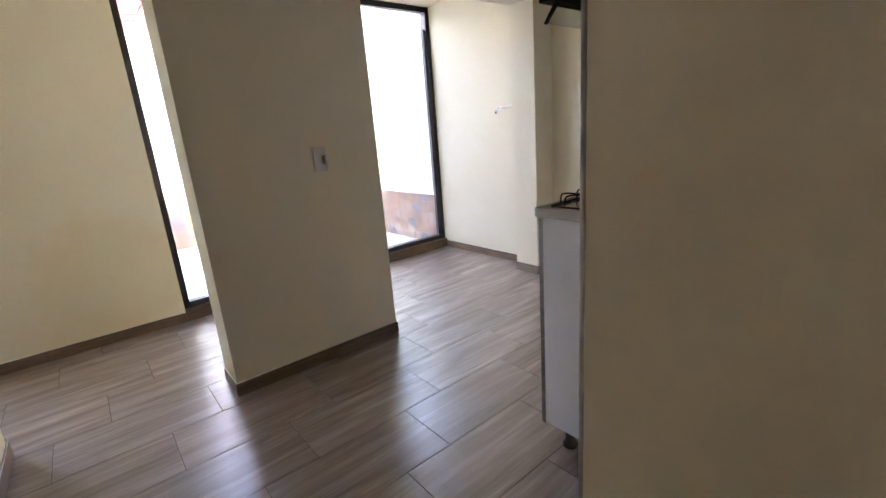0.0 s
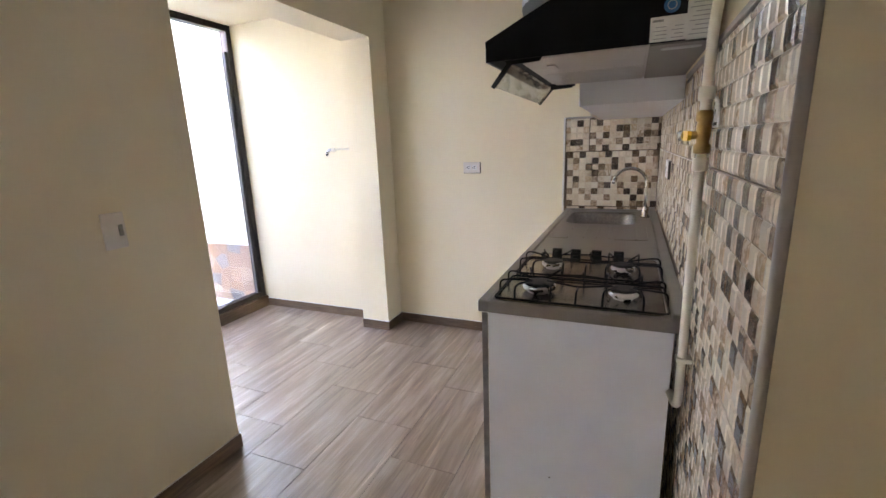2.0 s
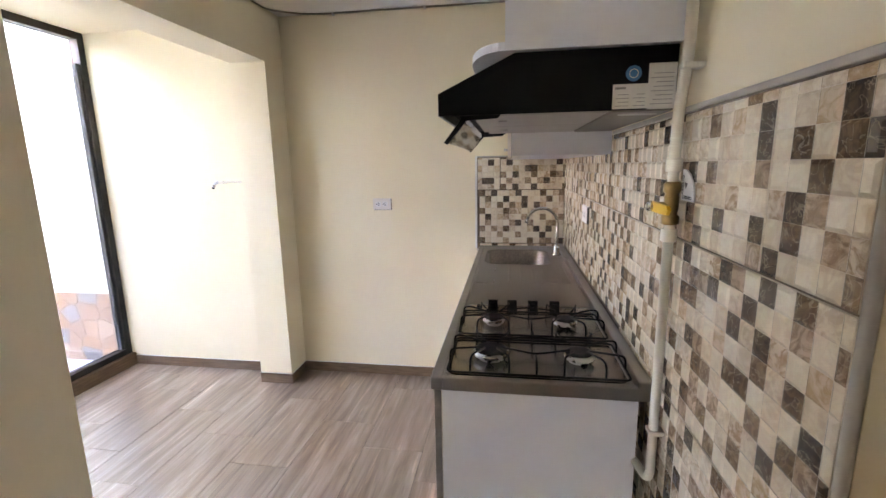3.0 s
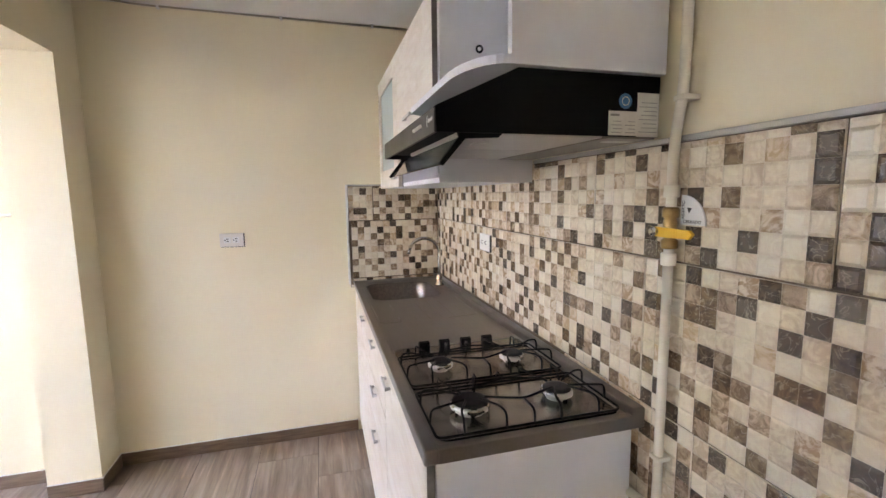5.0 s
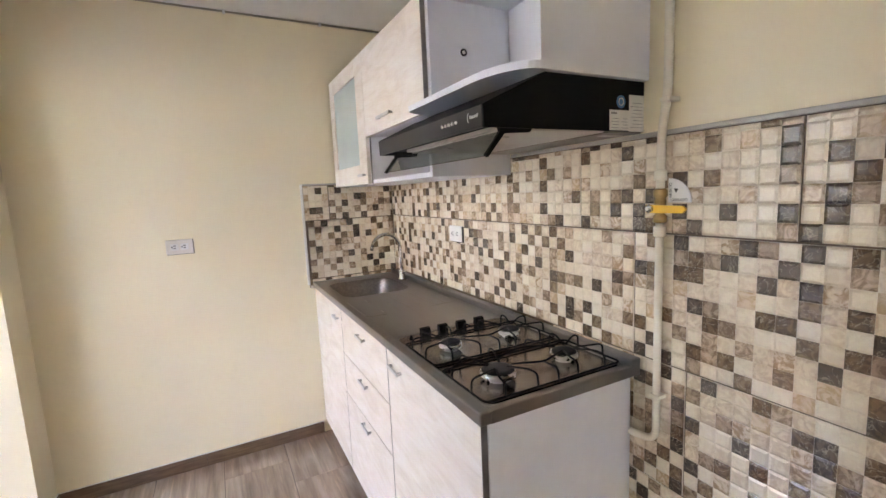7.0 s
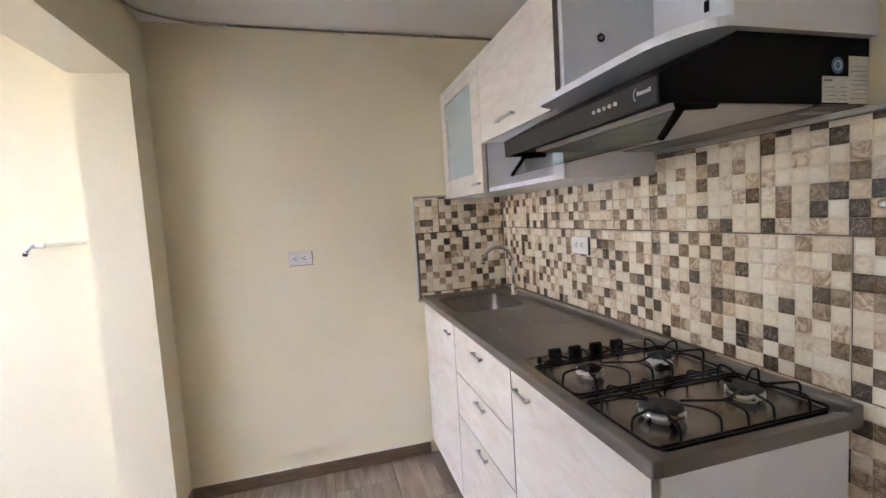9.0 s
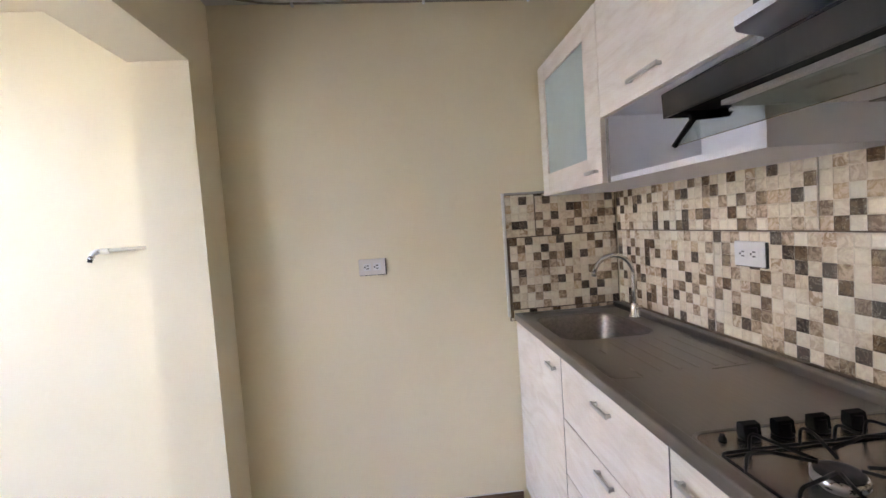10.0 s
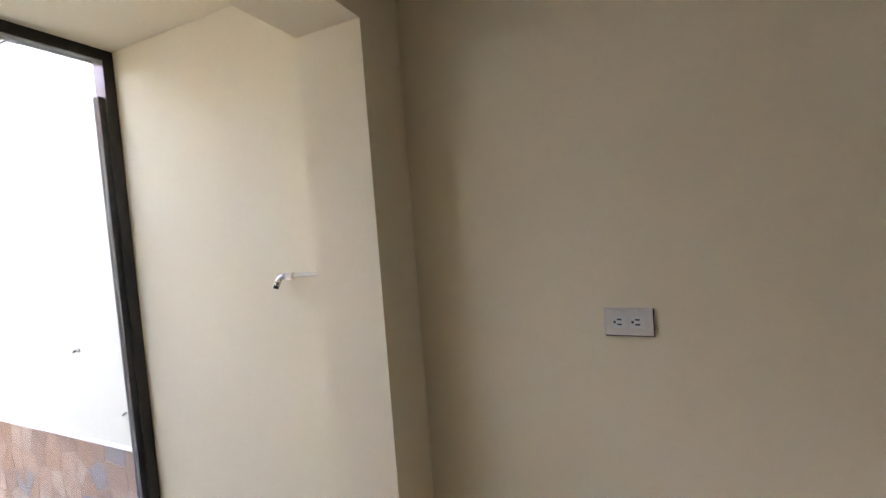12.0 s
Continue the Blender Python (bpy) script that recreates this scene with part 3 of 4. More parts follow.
SURF = CZ - 0.006
bowl_ring = rounded(2.49, 2.885, 0.105, 0.445, 0.075, 8)
bm = bmesh.new()
plate_with_hole(bm, 2.44, 2.965, 0.035, 0.47, bowl_ring, SURF)
for x0, x1, y0, y1 in ((CX0 + 0.015, 2.44, 0.035, 0.47),):
    vs = [bm.verts.new(p) for p in ((x0, y0, SURF), (x1, y0, SURF), (x1, y1, SURF), (x0, y1, SURF))]
    bm.faces.new(vs)
sheet = part("top_sheet", bm, STEEL, worktop)
# rolled rim: front, near end, and the upstand at the back
rim = bmesh.new()
add_box(rim, CX0, CX1, 0.468, CY1, CZ - 0.032, CZ, bevel=0.004)
add_box(rim, CX0, CX0 + 0.018, 0.03, 0.47, CZ - 0.032, CZ, bevel=0.003)
add_box(rim, 2.962, CX1, 0.03, 0.47, CZ - 0.032, CZ - 0.001, bevel=0.003)
add_box(rim, CX0, CX1, 0.004, 0.036, CZ - 0.032, CZ + 0.015, bevel=0.004)
part("rolled_rim", rim, STEEL, worktop, "rolled steel edge")
bowl = bmesh.new()
shrink = lambda d, r: rounded(2.49 + d, 2.885 - d, 0.105 + d, 0.445 - d, r, 8)
loops(bowl, [flat(shrink(0.0, 0.075), SURF), flat(shrink(0.004, 0.072), SURF - 0.003), flat(shrink(0.010, 0.07), SURF - 0.014), flat(shrink(0.018, 0.07), SURF - 0.11),
             flat(shrink(0.030, 0.065), SURF - 0.138), flat(shrink(0.055, 0.05), SURF - 0.148), flat(shrink(0.12, 0.03), SURF - 0.152)])
sink = part("sink_bowl", bowl, STEEL_SHADED, worktop, "pressed steel sink bowl")
part("drain", lathe(bmesh.new(), [(0.042, 0.0), (0.040, 0.003), (0.030, 0.001), (0.012, 0.0)], (2.69, 0.27, SURF - 0.1515), "z", 24), CHROME, sink, "chrome drain")
# drainer: a shallow rim and ridges running to the bowl
ridge = bmesh.new()
tube(ridge, smooth_path([(2.41, 0.463, SURF), (2.125, 0.461, SURF), (2.123, 0.382, SURF)], 0.03), 0.0024, 6)
part("drainer_rim", ridge, STEEL, worktop)
part("drainer_rim", tube(bmesh.new(), [(2.19, 0.381, SURF), (2.128, 0.381, SURF)], 0.0022, 6), STEEL, worktop)
part("drainer_rim", tube(bmesh.new(), [(2.40, 0.384, SURF), (2.33, 0.382, SURF)], 0.0020, 6), STEEL, worktop)
part("drainer_rim", tube(bmesh.new(), smooth_path([(2.455, 0.062, SURF), (2.14, 0.062, SURF), (2.128, 0.19, SURF)], 0.03), 0.0020, 6), STEEL, worktop)
for k in range(5):
    y = 0.315 - 0.052 * k
    part("drainer_ridge", prism(bmesh.new(), [(y - 0.009, SURF - 0.001), (y - 0.004, SURF + 0.0012), (y + 0.004, SURF + 0.0012), (y + 0.009, SURF - 0.001)], "x", 2.15, 2.44), STEEL, worktop)

# ---- gas hob ----
hob = thing("gas_hob", "four-burner gas hob with black wire pan supports on steel", "hob")
HZ = SURF + 0.001
ring = bmesh.new()
tube(ring, flat(rounded(1.276, 1.825, 0.042, 0.466, 0.03, 4), HZ + 0.001), 0.0035, 6, True)
part("hob_rim", ring, STEEL, hob)
plate = bmesh.new()
prism(plate, rounded(1.28, 1.822, 0.046, 0.462, 0.028, 4), "z", SURF + 0.0008, HZ + 0.001)
part("hob_plate", plate, HOB_STEEL, hob)
BURNERS = ((1.390, 0.360, 0.039), (1.392, 0.142, 0.031), (1.634, 0.362, 0.028), (1.634, 0.148, 0.029))
for bx, by, br in BURNERS:
    b = part("burner", lathe(bmesh.new(), [(br - 0.006, 0.0), (br - 0.004, 0.006), (br + 0.002, 0.008), (br + 0.006, 0.011), (br + 0.0065, 0.017), (br + 0.005, 0.021), (br - 0.002, 0.022)],
                             (bx, by, HZ + 0.001), "z", 28), BURNER, hob, "bright alloy burner cup")
    part("burner_cap", lathe(bmesh.new(), [(br - 0.002, 0.0), (br + 0.0025, 0.002), (br + 0.001, 0.005), (br - 0.006, 0.007), (br - 0.012, 0.0065), (0.006, 0.0065)], (bx, by, HZ + 0.0225), "z", 28), CAP, b, "black burner cap")
    part("spark_pin", tube(bmesh.new(), [(bx + br + 0.014, by + 0.004, HZ), (bx + br + 0.014, by + 0.004, HZ + 0.018)], 0.002, 6), PLATE, b)


def grate(x0, x1, y0, y1, burners):
    """A wire ring with fingers that rise from it and reach over each burner."""
    g = part("pan_support", tube(bmesh.new(), flat(rounded(x0, x1, y0, y1, 0.014, 4), HZ + 0.005), 0.0031, 6, True), IRON, hob, "black enamelled wire pan support")
    low, top, r = HZ + 0.005, HZ + 0.039, 0.0028
    ym = (y0 + y1) / 2
    for bx, by, br in burners:
        for sx, edge in ((1, x0), (-1, x1)):
            for sy in (1, -1):
                y = by + sy * 0.046
                pts = [(edge, y, low), (edge + sx * 0.002, y, top - 0.002), (edge + sx * 0.030, y - sy * 0.003, top), (bx - sx * 0.018, by + sy * 0.016, top - 0.004)]
                part("finger", tube(bmesh.new(), smooth_path(pts, 0.018), r, 6), IRON, g)
        sy, edge = (1, y1) if by > ym else (-1, y0)
        for sx in (1, -1):
            x = (x0 + x1) / 2 + sx * 0.046
            pts = [(x, edge, low), (x, edge - sy * 0.002, top - 0.002), (x - sx * 0.004, edge - sy * 0.028, top), (bx + sx * 0.014, by + sy * 0.020, top - 0.004)]
            part("finger", tube(bmesh.new(), smooth_path(pts, 0.018), r, 6), IRON, g)
    for edge, s in ((x0, 1), (x1, -1)):
        pts = [(edge + s * 0.078, burners[0][1] - 0.026, top), (edge + s * 0.050, ym, top - 0.002), (edge + s * 0.078, burners[1][1] + 0.026, top)]
        part("side_bar", tube(bmesh.new(), smooth_path(pts, 0.016), r, 6), IRON, g)
        part("post", tube(bmesh.new(), smooth_path([(edge, ym, low), (edge + s * 0.002, ym, top - 0.003), (edge + s * 0.052, ym, top - 0.004)], 0.016), r, 6), IRON, g)


grate(1.292, 1.502, 0.040, 0.462, BURNERS[:2])
grate(1.538, 1.746, 0.040, 0.462, BURNERS[2:])
for y in (0.371, 0.306, 0.236, 0.164):
    k = part("knob", lathe(bmesh.new(), [(0.018, 0.0), (0.018, 0.004), (0.0135, 0.006), (0.0125, 0.020), (0.011, 0.022)], (1.790, y, HZ + 0.001), "z", 20), BLACK, hob, "black plastic knob")
    part("grip", prism(bmesh.new(), [(1.780, HZ + 0.006), (1.801, HZ + 0.006), (1.800, HZ + 0.028), (1.796, HZ + 0.030), (1.784, HZ + 0.028)], "y", y - 0.016, y + 0.016), BLACK, k)
b = part("igniter", lathe(bmesh.new(), [(0.007, 0.0), (0.007, 0.004), (0.0045, 0.006), (0.0045, 0.011)], (1.792, 0.421, HZ + 0.001), "z", 14), BLACK, hob, "black igniter button")

# ---- faucet ----
tap = thing("faucet", "chrome gooseneck faucet behind the sink", "faucet")
part("base", lathe(bmesh.new(), [(0.024, 0.0), (0.024, 0.006), (0.016, 0.012), (0.015, 0.05), (0.011, 0.058)], (2.745, 0.062, SURF), "z", 20), CHROME, tap)
arc = [(2.745, 0.062 + 0.082 - 0.082 * math.cos(radians(a)), 1.065 + 0.082 * math.sin(radians(a))) for a in range(0, 166, 11)]
part("spout", tube(bmesh.new(), [(2.745, 0.062, SURF + 0.05), (2.745, 0.062, 1.0)] + arc, 0.0085, 12), CHROME, tap)
e = Vector(arc[-1])
part("aerator", tube(bmesh.new(), [e, e + Vector((0, 0.004, -0.018))], 0.0105, 12), CHROME, tap)
part("lever", tube(bmesh.new(), smooth_path([(2.745, 0.062, SURF + 0.035), (2.705, 0.062, SURF + 0.045), (2.695, 0.062, SURF + 0.052)], 0.01), 0.006, 8), CHROME, tap)

# ---- base cabinets ----
FRONT = 0.490


def pull(parent, x0, x1, y, z):
    h = part("handle", box(x0, x1, y + 0.011, y + 0.017, z - 0.006, z + 0.006, bevel=0.0018), HANDLE, parent, "satin metal bar handle")
    for x in (x0 + 0.007, x1 - 0.007):
        part("handle_post", box(x - 0.004, x + 0.004, y, y + 0.013, z - 0.004, z + 0.004), HANDLE, h)


def base_cabinet(x0, x1, label, fronts, group="base cabinets"):
    c = thing("base_cabinet", label, "cabinet", group)
    part("side_panel", box(x0, x0 + 0.016, 0.03, FRONT - 0.019, 0.10, CZ - 0.033), MELAMINE, c, "white melamine side")
    part("side_panel", box(x1 - 0.016, x1, 0.03, FRONT - 0.019, 0.10, CZ - 0.033), MELAMINE, c, "white melamine side")
    part("bottom_panel", box(x0 + 0.016, x1 - 0.016, 0.03, FRONT - 0.019, 0.10, 0.116), MELAMINE, c)
    part("back_panel", box(x0 + 0.016, x1 - 0.016, 0.03, 0.036, 0.116, CZ - 0.033), MELAMINE, c)
    for name, z0, z1, hx0, hx1, hz in fronts:
        f = part(name, box(x0 + 0.002, x1 - 0.002, FRONT - 0.017, FRONT, z0, z1, bevel=0.001), WOOD, c, "pale wood-grain laminate front")
        part("edge_band", box(x0 + 0.001, x0 + 0.0025, FRONT - 0.0165, FRONT - 0.0005, z0 + 0.001, z1 - 0.001), GREY_EDGE, f)
        pull(f, hx0, hx1, FRONT, hz)
    for x in (x0 + 0.06, x1 - 0.06):
        for y in (0.08, FRONT - 0.08):
            part("foot", lathe(bmesh.new(), [(0.026, 0.0), (0.026, 0.012), (0.017, 0.018), (0.017, 0.085), (0.03, 0.1)], (x, y, 0.0), "z", 16), FOOT, c, "dark plastic foot")
    return c


SH = CZ - 0.036
base_cabinet(1.268, 1.845, "white cabinet with a pale wood-grain door under the hob", [("door", 0.09, SH, 1.718, 1.808, 0.815)])
base_cabinet(1.846, 2.428, "white cabinet with three pale wood-grain drawers", [("drawer", 0.663, SH, 2.082, 2.172, 0.815), ("drawer", 0.476, 0.659, 2.082, 2.172, 0.628),
                                                                              ("drawer", 0.09, 0.472, 2.082, 2.172, 0.443)])
base_cabinet(2.429, 2.985, "white cabinet with a pale wood-grain door under the sink", [("door", 0.09, SH, 2.475, 2.55, 0.808)])

part("scuff", box(1.2670, 1.2680, 0.3000, 0.3045, 0.395, 0.3985, bevel=0.0003), GREY_EDGE, bpy.data.objects["base_cabinet"], "small grey scuff mark")

# ---- wall cabinets ----
UF, UZ0, UZ1 = 0.330, 1.41, 1.965


def carcass(owner, x0, x1, z0, z1, deep=UF - 0.018, bottom=True):
    """The white panels of a wall cabinet."""
    part("side_panel", box(x0, x0 + 0.016, 0.004, deep, z0, z1), MELAMINE, owner, "white melamine side")
    part("side_panel", box(x1 - 0.016, x1, 0.004, UF - 0.018, z0, z1), MELAMINE, owner, "white melamine side")
    if bottom:
        part("bottom_panel", box(x0 + 0.016, x1 - 0.016, 0.004, UF - 0.018, z0, z0 + 0.016), MELAMINE, owner)
    part("top_panel", box(x0 + 0.016, x1 - 0.016, 0.004, UF - 0.018, z1 - 0.016, z1), MELAMINE, owner)
    part("back_panel", box(x0 + 0.016, x1 - 0.016, 0.004, 0.010, z0 + (0.016 if bottom else 0), z1 - 0.016), MELAMINE, owner)


glass_unit = thing("wall_cabinet", "wall cabinet with a wood-framed frosted glass door", "cabinet", "wall cabinets")
carcass(glass_unit, 2.406, 2.985, UZ0, UZ1)
gdoor = part("door", box(2.407, 2.515, UF - 0.017, UF, UZ0, UZ1, bevel=0.001), WOOD, glass_unit, "pale wood-grain door frame")
part("stile", box(2.915, 2.985, UF - 0.017, UF, UZ0, UZ1, bevel=0.001), WOOD, gdoor)
part("rail", box(2.515, 2.915, UF - 0.017, UF, UZ0, 1.500, bevel=0.001), WOOD, gdoor)
part("rail", box(2.515, 2.915, UF - 0.017, UF, 1.892, UZ1, bevel=0.001), WOOD, gdoor)
part("glass", box(2.511, 2.919, UF - 0.012, UF - 0.007, 1.496, 1.896), FROST, gdoor, "frosted aqua glass panel")
pull(gdoor, 2.43, 2.51, UF, 1.45)

lift_unit = thing("wall_cabinet", "wall cabinet with a pale wood lift-up door above an open shelf", "cabinet", "wall cabinets")
carcass(lift_unit, 1.80, 2.405, UZ0, UZ1, UF - 0.018)
part("inner_shelf", box(1.816, 2.389, 0.010, UF - 0.024, 1.612, 1.628), MELAMINE, lift_unit, "white melamine shelf")
ldoor = part("door", box(1.802, 2.404, UF - 0.017, UF, 1.610, UZ1, bevel=0.001), WOOD, lift_unit, "pale wood-grain lift-up door")
part("edge_band", box(1.8005, 1.802, UF - 0.0165, UF - 0.0005, 1.611, UZ1 - 0.001), GREY_EDGE, ldoor)
part("edge_band", box(2.389, 2.405, UF - 0.018, UF - 0.0165, UZ0, 1.609), GREY_EDGE, lift_unit, "grey edge band")
pull(ldoor, 2.07, 2.215, UF, 1.66)

hood_unit = thing("wall_cabinet", "open white wall niche with a rounded shelf above the hood", "cabinet", "wall cabinets")
HX0, HX1 = 1.246, 1.799
carcass(hood_unit, HX0, HX1, 1.616, UZ1, UF, False)
SY = 0.405
shelf = [(HX0, 0.004), (HX1, 0.004), (HX1, UF - 0.02), (HX1 - 0.025, SY - 0.02), (HX1 - 0.045, SY)] + \
        [(HX0 + 0.15 - 0.15 * math.sin(radians(a)), SY - 0.075 + 0.075 * math.cos(radians(a))) for a in range(0, 91, 10)]
part("shelf", prism(bmesh.new(), shelf, "z", 1.600, 1.616), MELAMINE, hood_unit, "white shelf with a rounded front corner")
grommet = part("cable_grommet", lathe(bmesh.new(), [(0.012, 0.0), (0.012, -0.002), (0.007, -0.002), (0.006, -0.0005)], (HX1 - 0.016, 0.190, 1.798), "x", 16), BLACK, hood_unit, "black round cable grommet")
part("grommet_cap", lathe(bmesh.new(), [(0.0055, 0.0), (0.0055, -0.0022), (0.004, -0.0026)], (HX1 - 0.016, 0.190, 1.798), "x", 14), PLATE, grommet, "pale centre cap")
part("bracket", box(1.592, 1.604, 0.010, 0.016, 1.797, 1.823, bevel=0.001), BLACK, hood_unit, "small black wall bracket")

# ---- extractor hood ----
hood = thing("extractor_hood", "black extractor hood with a tilting smoked glass visor", "hood")
EX0, EX1, EXB, EZ = 1.258, 1.862, 1.797, 1.482     # EXB: the part between the cabinets ends here
outline = [(0.006, EZ), (0.4640, EZ), (0.4660, EZ + 0.044), (0.3110, 1.598), (0.006, 1.598)]
shell = prism(bmesh.new(), [(0.006, EZ + 0.012), (0.334, EZ + 0.012), (0.334, 1.587), (0.3110, 1.598), (0.006, 1.598)], "x", EX0 + 0.002, EXB)
prism(shell, [(0.334, EZ + 0.012), (0.4460, EZ + 0.012), (0.4660, EZ + 0.044), (0.334, 1.587)], "x", EX0 + 0.002, EX1 - 0.002)
part("shell", shell, HOODBLACK, hood)
part("side_panel", prism(bmesh.new(), outline, "x", EX0, EX0 + 0.004), HOODBLACK, hood, "black sheet side panel")
part("side_panel", prism(bmesh.new(), [(0.334, EZ), (0.4640, EZ), (0.4660, EZ + 0.044), (0.334, 1.588)], "x", EX1 - 0.004, EX1), HOODBLACK, hood, "black sheet side panel")
front = part("control_panel", box(EX0 + 0.004, EX1 - 0.004, 0.4600, 0.4670, EZ, EZ + 0.043, bevel=0.0015), PANEL, hood, "black control panel")
for k in range(5):
    x = 1.362 + 0.0158 * k
    part("button", lathe(bmesh.new(), [(0.0037, 0.0), (0.0037, 0.003), (0.0025, 0.004)], (x, 0.4670, EZ + 0.0235), "y", 12), PLATE, front, "pale push button")
for k in range(6):
    part("badge", box(1.275 + 0.0055 * k, 1.2793 + 0.0055 * k, 0.4665, 0.4676, EZ + 0.022, EZ + (0.029 if k in (0, 5) else 0.0275)), SILVER, front, "silver maker's mark")
part("badge_ring", tube(bmesh.new(), [(1.308 + 0.007 * math.cos(radians(a)), 0.4673, EZ + 0.0245 + 0.010 * math.sin(radians(a))) for a in range(-70, 100, 17)], 0.0009, 5), SILVER, front)
part("underside", box(EX0 + 0.006, EXB - 0.002, 0.02, 0.40, EZ + 0.004, EZ + 0.012), UNDER, hood, "pale grey underside")
for x0, x1 in ((EX0 + 0.012, 1.524), (1.530, EXB - 0.008)):
    fl = part("grease_filter", box(x0, x1, 0.125, 0.385, EZ - 0.002, EZ + 0.005, bevel=0.002), UNDER, hood, "grey grease filter")
    part("latch", box((x0 + x1) / 2 - 0.03, (x0 + x1) / 2 + 0.03, 0.325, 0.345, EZ - 0.005, EZ - 0.001, bevel=0.001), UNDER, fl)
lip = part("rear_panel", box(EX0 + 0.006, EXB - 0.002, 0.008, 0.120, EZ - 0.003, EZ + 0.004, bevel=0.001), UNDER_DARK, hood, "brown-grey panel behind the filters")
part("finger_slot", prism(bmesh.new(), rounded(1.30, 1.324, 0.022, 0.098, 0.011, 4), "z", EZ - 0.0045, EZ - 0.002), UNDER, lip)
visor = prism(bmesh.new(), [(0.4080, EZ - 0.004), (0.4120, EZ - 0.004), (0.4500, EZ - 0.054), (0.4460, EZ - 0.054)], "x", EX0 + 0.018, EX1 - 0.018)
v = part("visor", visor, VISOR, hood, "smoked glass visor tilted open")
v.visible_shadow = False
for x in (EX0 + 0.010, EX1 - 0.018):
    arm = prism(bmesh.new(), [(0.3360, EZ + 0.003), (0.4230, EZ + 0.003), (0.4200, EZ - 0.006), (0.4570, EZ - 0.053), (0.4500, EZ - 0.057), (0.4080, EZ - 0.009), (0.3440, EZ - 0.006)], "x", x, x + 0.008)
    part("visor_arm", arm, BLACK, v, "black plastic visor arm")
part("rating_label", box(EX0 - 0.0006, EX0, 0.056, 0.122, 1.484, 1.530), LABEL, hood, "white paper rating label")
part("energy_label", box(EX0 - 0.0007, EX0, 0.007, 0.0575, 1.482, 1.566), LABEL, hood, "white paper label")
for k in range(4):
    part("print_line", box(EX0 - 0.001, EX0 - 0.0006, 0.062, 0.084 - 0.006 * (k % 2), 1.489 + 0.007 * k, 1.4902 + 0.007 * k), INK, hood)
    part("print_line", box(EX0 - 0.001, EX0 - 0.0006, 0.092, 0.116 - 0.004 * (k % 2), 1.489 + 0.007 * k, 1.4902 + 0.007 * k), INK, hood)
part("print_line", box(EX0 - 0.001, EX0 - 0.0006, 0.098, 0.118, 1.5205, 1.5245), INK, hood)
for k in range(8):
    part("print_line", box(EX0 - 0.0011, EX0 - 0.0007, 0.012, 0.053 - 0.005 * (k % 3), 1.491 + 0.008 * k, 1.4922 + 0.008 * k), INK, hood)
part("round_sticker", lathe(bmesh.new(), [(0.0145, 0.0), (0.0145, -0.0008)], (EX0, 0.085, 1.549), "x", 24), BLUE, hood, "round blue sticker")
part("sticker_mark", tube(bmesh.new(), [(EX0 - 0.001, 0.085 + 0.008 * math.cos(radians(a)), 1.549 + 0.008 * math.sin(radians(a))) for a in range(0, 360, 30)], 0.0008, 4, True), LABEL, hood)

# ---- gas pipe and valve ----
gas = thing("gas_pipe", "ivory painted gas pipe with a brass valve on the tiled wall", "pipe")
PX, PY = 1.200, 0.019
part("upper_pipe", tube(bmesh.new(), smooth_path([(PX - 0.010, 0.013, CEILING), (PX - 0.010, 0.013, 1.56), (PX, PY, 1.47), (PX, PY, 1.345)], 0.05), 0.0097, 14), PVC, gas)
part("lower_pipe", tube(bmesh.new(), smooth_path([(PX, PY, 1.265), (PX, PY, 0.715), (1.272, PY + 0.01, 0.712)], 0.045, 8), 0.0092, 14), PVC, gas)
for z in (1.375, 1.245):
    part("coupling", lathe(bmesh.new(), [(0.013, -0.012), (0.0142, -0.010), (0.0142, 0.010), (0.013, 0.012)], (PX, PY, z), "z", 14), PVC, gas)
for z, y in ((1.545, 0.008), (0.835, 0.012)):
    x = PX - 0.010 if z > 1 else PX
    part("pipe_clip", box(x - 0.014, x + 0.013, -0.012 if z > 1 else 0.0, 0.025 if z > 1 else PY + 0.012, z - 0.005, z + 0.005, bevel=0.002), PVC, gas, "ivory pipe clip")
valve = part("valve_body", lathe(bmesh.new(), [(0.012, -0.04), (0.0155, -0.038), (0.0155, -0.024), (0.011, -0.020), (0.013, -0.006), (0.013, 0.012), (0.011, 0.018), (0.0155, 0.022), (0.0155, 0.036), (0.012, 0.04)],
                                (PX, PY, 1.305), "z", 10), BRASS, gas, "brass ball valve")
part("valve_stem", tube(bmesh.new(), [(PX, PY, 1.300), (PX, PY + 0.036, 1.300)], 0.008, 10), BRASS, valve)
part("valve_nut", lathe(bmesh.new(), [(0.010, 0.0), (0.010, 0.006), (0.005, 0.010)], (PX + 0.002, PY + 0.034, 1.300), "y", 6), CHROME, valve, "steel nut")
lever = prism(bmesh.new(), [(PX + 0.012, 1.291), (PX + 0.012, 1.309), (PX - 0.030, 1.308), (PX - 0.078, 1.307), (PX - 0.086, 1.300), (PX - 0.078, 1.291), (PX - 0.030, 1.290)], "y", PY + 0.028, PY + 0.034)
part("valve_lever", lever, YELLOW, valve, "yellow plastic lever")
fan = [(PX - 0.012, 1.312)] + [(PX - 0.012 - 0.056 * math.sin(radians(a)), 1.312 + 0.056 * math.cos(radians(a))) for a in range(0, 91, 9)]
disc = part("valve_plate", prism(bmesh.new(), fan, "y", 0.004, 0.007), PLATE, gas, "white quarter-round plate lettered for open and shut")
TURNED = Matrix(((-1, 0, 0), (0, 0, 1), (0, 1, 0))).to_4x4()
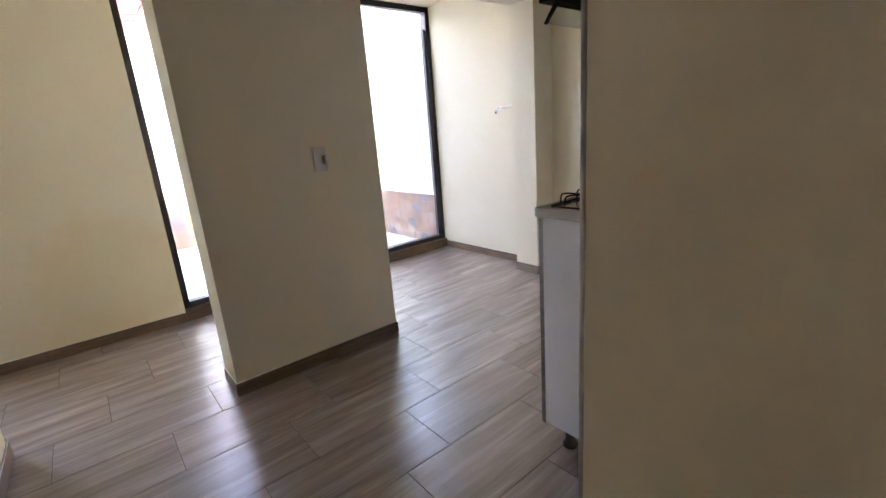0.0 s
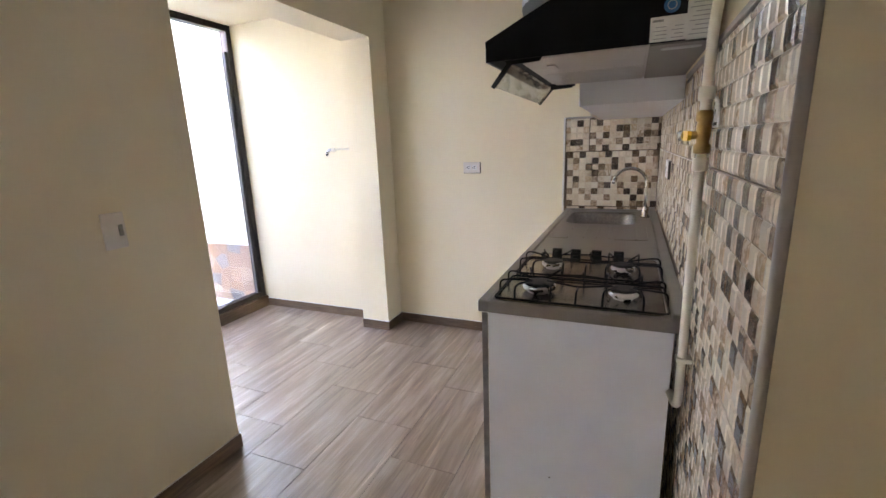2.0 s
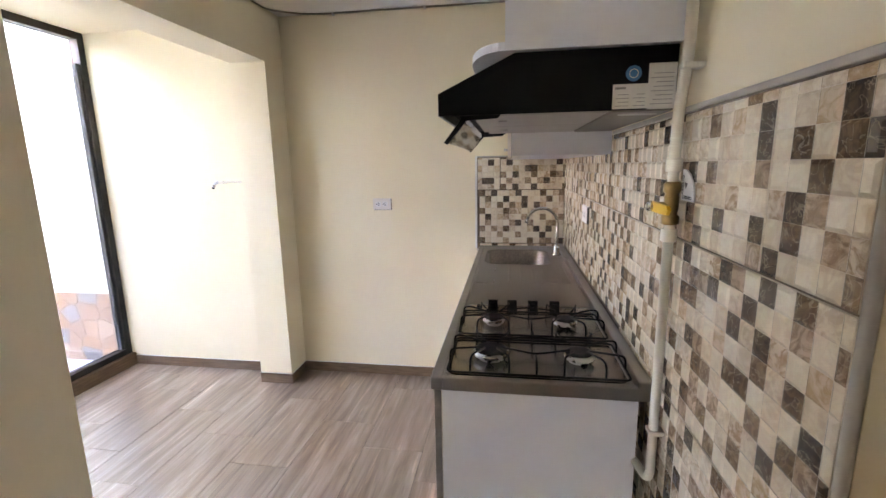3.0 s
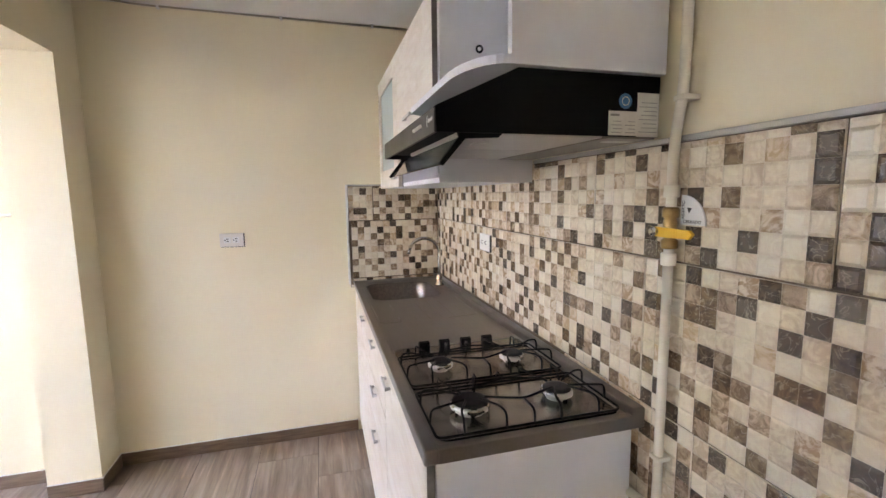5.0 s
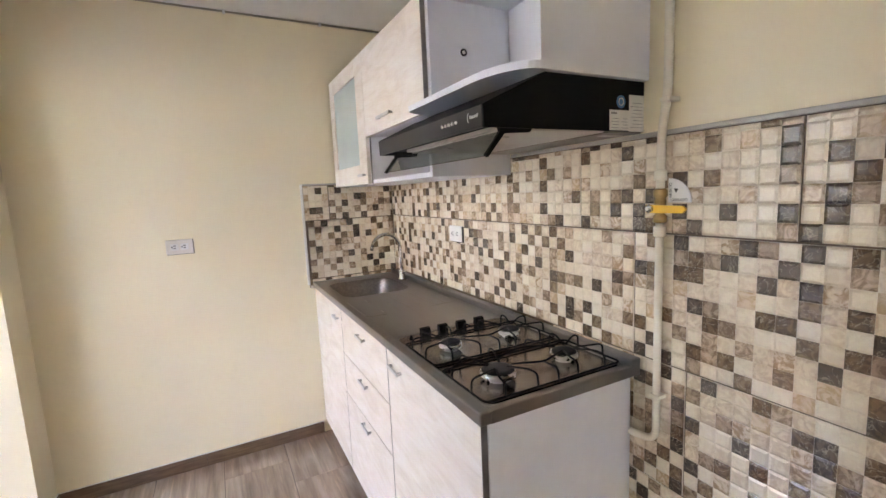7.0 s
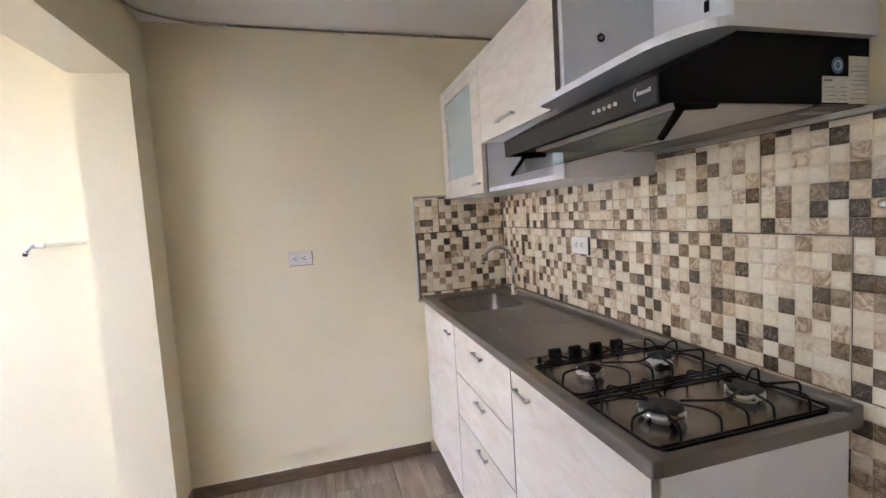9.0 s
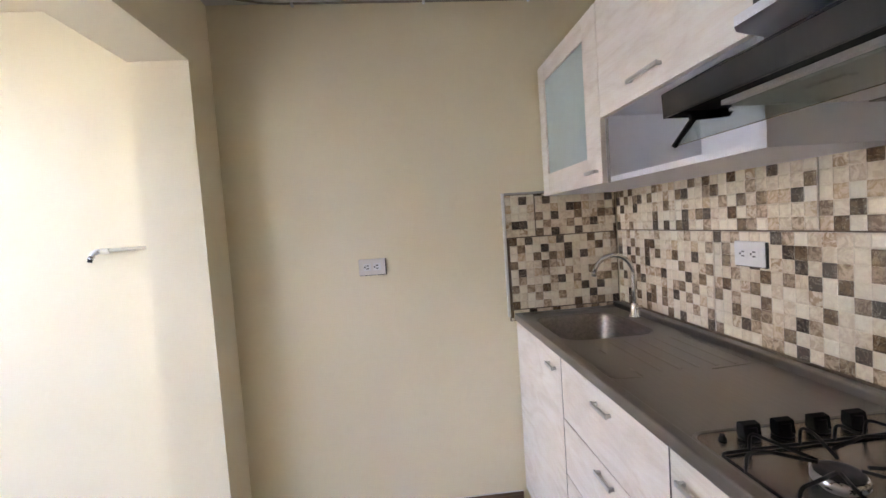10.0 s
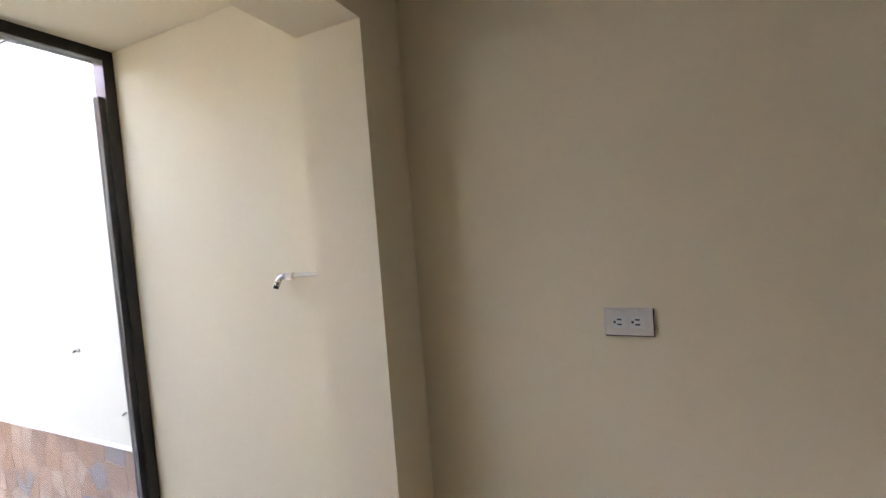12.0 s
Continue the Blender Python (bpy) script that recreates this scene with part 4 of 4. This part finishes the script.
writing("lettering", "CERRADO", 0.0088, Matrix.Translation((PX - 0.039, 0.0073, 1.318)) @ TURNED, DARK, disc)
writing("lettering", "ABIERTO", 0.0088, Matrix.Translation((PX - 0.018, 0.0073, 1.340)) @ TURNED @ pose(0, 0, 0, 0, 0, 90), DARK, disc)
part("arrow", prism(bmesh.new(), [(PX - 0.031, 1.334), (PX - 0.026, 1.345), (PX - 0.037, 1.343)], "y", 0.007, 0.0075), DARK, disc)

# ---- sockets and switch ----


def socket(place, label, plate_mat, name="wall_socket", depth=0.011):
    """place maps (along, up, out) into the world; two three-pin outlets side by side."""
    s = thing(name, label, "socket", "wall sockets")

    def slab(a, b, c, d, e, f, bev=0.0):
        lo, hi = place(a, c, e), place(b, d, f)
        return box(*[v for k in range(3) for v in (min(lo[k], hi[k]), max(lo[k], hi[k]))], bevel=bev)

    p = part("plate", slab(-0.0575, 0.0575, -0.035, 0.035, 0, depth, 0.003), plate_mat, s)
    # dark slab set off sideways and down paints the plate's shaded side
    part("shade_edge", slab(-0.0605, 0.054, -0.037, 0.033, 0, depth - 0.003), DARK, p)
    for u in (-0.021, 0.021):
        o = part("outlet", slab(u - 0.0165, u + 0.0165, -0.0155, 0.0155, depth, depth + 0.0012, 0.0005), PLATE, p, "white outlet face")
        part("slot", slab(u - 0.006, u + 0.005, 0.0042, 0.0082, depth + 0.0012, depth + 0.0016), DARK, o)
        part("slot", slab(u - 0.006, u + 0.005, -0.0082, -0.0042, depth + 0.0012, depth + 0.0016), DARK, o)
        part("pin_hole", slab(u + 0.008, u + 0.0135, -0.0032, 0.0032, depth + 0.0012, depth + 0.0016), DARK, o)
    return s


socket(lambda u, v, w: (3.0 - w, 1.112 + u, 1.152 + v), "grey plate with two white outlets on the cream wall", PLATE_GREY)
socket(lambda u, v, w: (2.211 + u * 0.94, w, 1.174 + v), "white plate with two outlets on the mosaic tiles", PLATE)

switch = thing("light_switch", "white light switch on the partition wall", "switch")
part("plate", box(1.066, 1.136, FACE - 0.010, FACE, 1.005, 1.125, bevel=0.003), PLATE_GREY, switch)
part("rocker", box(1.112, 1.126, FACE - 0.013, FACE - 0.010, 1.046, 1.084, bevel=0.001), INK, switch, "grey rocker")

# ---- wall tap in the nook ----
wt = thing("wall_tap", "small chrome wall tap on a painted pipe stub", "tap")
part("pipe_stub", tube(bmesh.new(), [(2.937, BACK, 1.305), (2.935, 2.10, 1.303), (2.932, 2.165, 1.300)], 0.007, 10), PVC, wt, "cream painted pipe")
part("collar", lathe(bmesh.new(), [(0.011, -0.016), (0.012, -0.012), (0.012, 0.012), (0.011, 0.016)], (2.930, 2.155, 1.300), "y", 12), PVC, wt, "cream painted collar")
part("elbow", tube(bmesh.new(), smooth_path([(2.930, 2.165, 1.300), (2.925, 2.195, 1.300), (2.915, 2.205, 1.270)], 0.016), 0.0105, 12), BURNER, wt, "dull metal elbow")
part("nozzle", tube(bmesh.new(), [(2.915, 2.205, 1.272), (2.912, 2.207, 1.260)], 0.0085, 12), DARK, wt, "dark nozzle")
plug = solid("pipe_plug", lathe(bmesh.new(), [(0.007, 0.0), (0.007, -0.006), (0.004, -0.008)], (2.94, 1.965, 1.43), "x", 10), BRASS, "small brass plug in the nook wall", "plug")

# ---- cable along the ceiling ----
cable = thing("ceiling_cable", "thin painted cable along the ceiling edge", "cable")
run = smooth_path([(2.70, FACE - 0.006, CEILING - 0.008), (2.86, FACE - 0.01, CEILING - 0.008), (2.985, 1.50, CEILING - 0.006), (2.992, 0.80, CEILING - 0.007), (2.992, 0.0, CEILING - 0.010)], 0.14, 8)
part("cord", tube(bmesh.new(), run, 0.0045, 8), WIRE, cable)
for y in (1.36, 0.81, 0.35):
    part("cable_clip", box(2.982, 3.0, y - 0.006, y + 0.006, CEILING - 0.016, CEILING - 0.001, bevel=0.001), PLATE, cable, "small cable clip")

# ---- skirting and floor planks ----
skirting("baseboard", [(2.991, 2.9995, 0.50, FACE), (2.797, 2.991, FACE - 0.0085, FACE - 0.0005), (2.7885, 2.7965, FACE - 0.0085, BACK), (2.9435, 2.9515, BACK + 0.0, 2.999),
                       (0.512, 1.446, FACE - 0.0085, FACE - 0.0005), (0.5115, 0.5195, FACE, BACK), (1.4385, 1.4465, FACE, BACK), (-2.29, 0.53, 2.9915, 2.9995),
                       (-0.3095, -0.3015, 1.45, 1.97), (-0.45, -0.3015, 1.9705, 1.9785), (0.7435, 0.7515, -2.39, -0.025)], "brown wood-look tile skirting")
PW, PL = 0.302, 0.600
row_mesh = {}
for n in range(-12, 7):
    y0, y1 = 1.031 + PW * n, 1.031 + PW * (n + 1)
    y1 = min(y1, 2.999)
    if y1 - y0 < 0.02:
        continue
    k0 = math.floor((-2.3 - 1.218 - 0.203 * n) / PL)
    for k in range(k0, k0 + 10):
        x0 = 1.218 + 0.203 * n + PL * k
        x0, x1 = max(x0, -2.299), min(x0 + PL, 2.999)
        if x1 - x0 < 0.02 or (y1 < 0.0 and x0 > 0.775):
            continue
        key = (round(x1 - x0, 3), round(y1 - y0, 3))
        if key not in row_mesh:
            row_mesh[key] = mesh_of("plank", box(0.0012, key[0] - 0.0012, 0.0012, key[1] - 0.0012, -0.004, 0.0, bevel=0.0006), PLANK)
        ob = new("plank", row_mesh[key])
        ob.parent = floor
        ob.location = (x0, y0, 0)
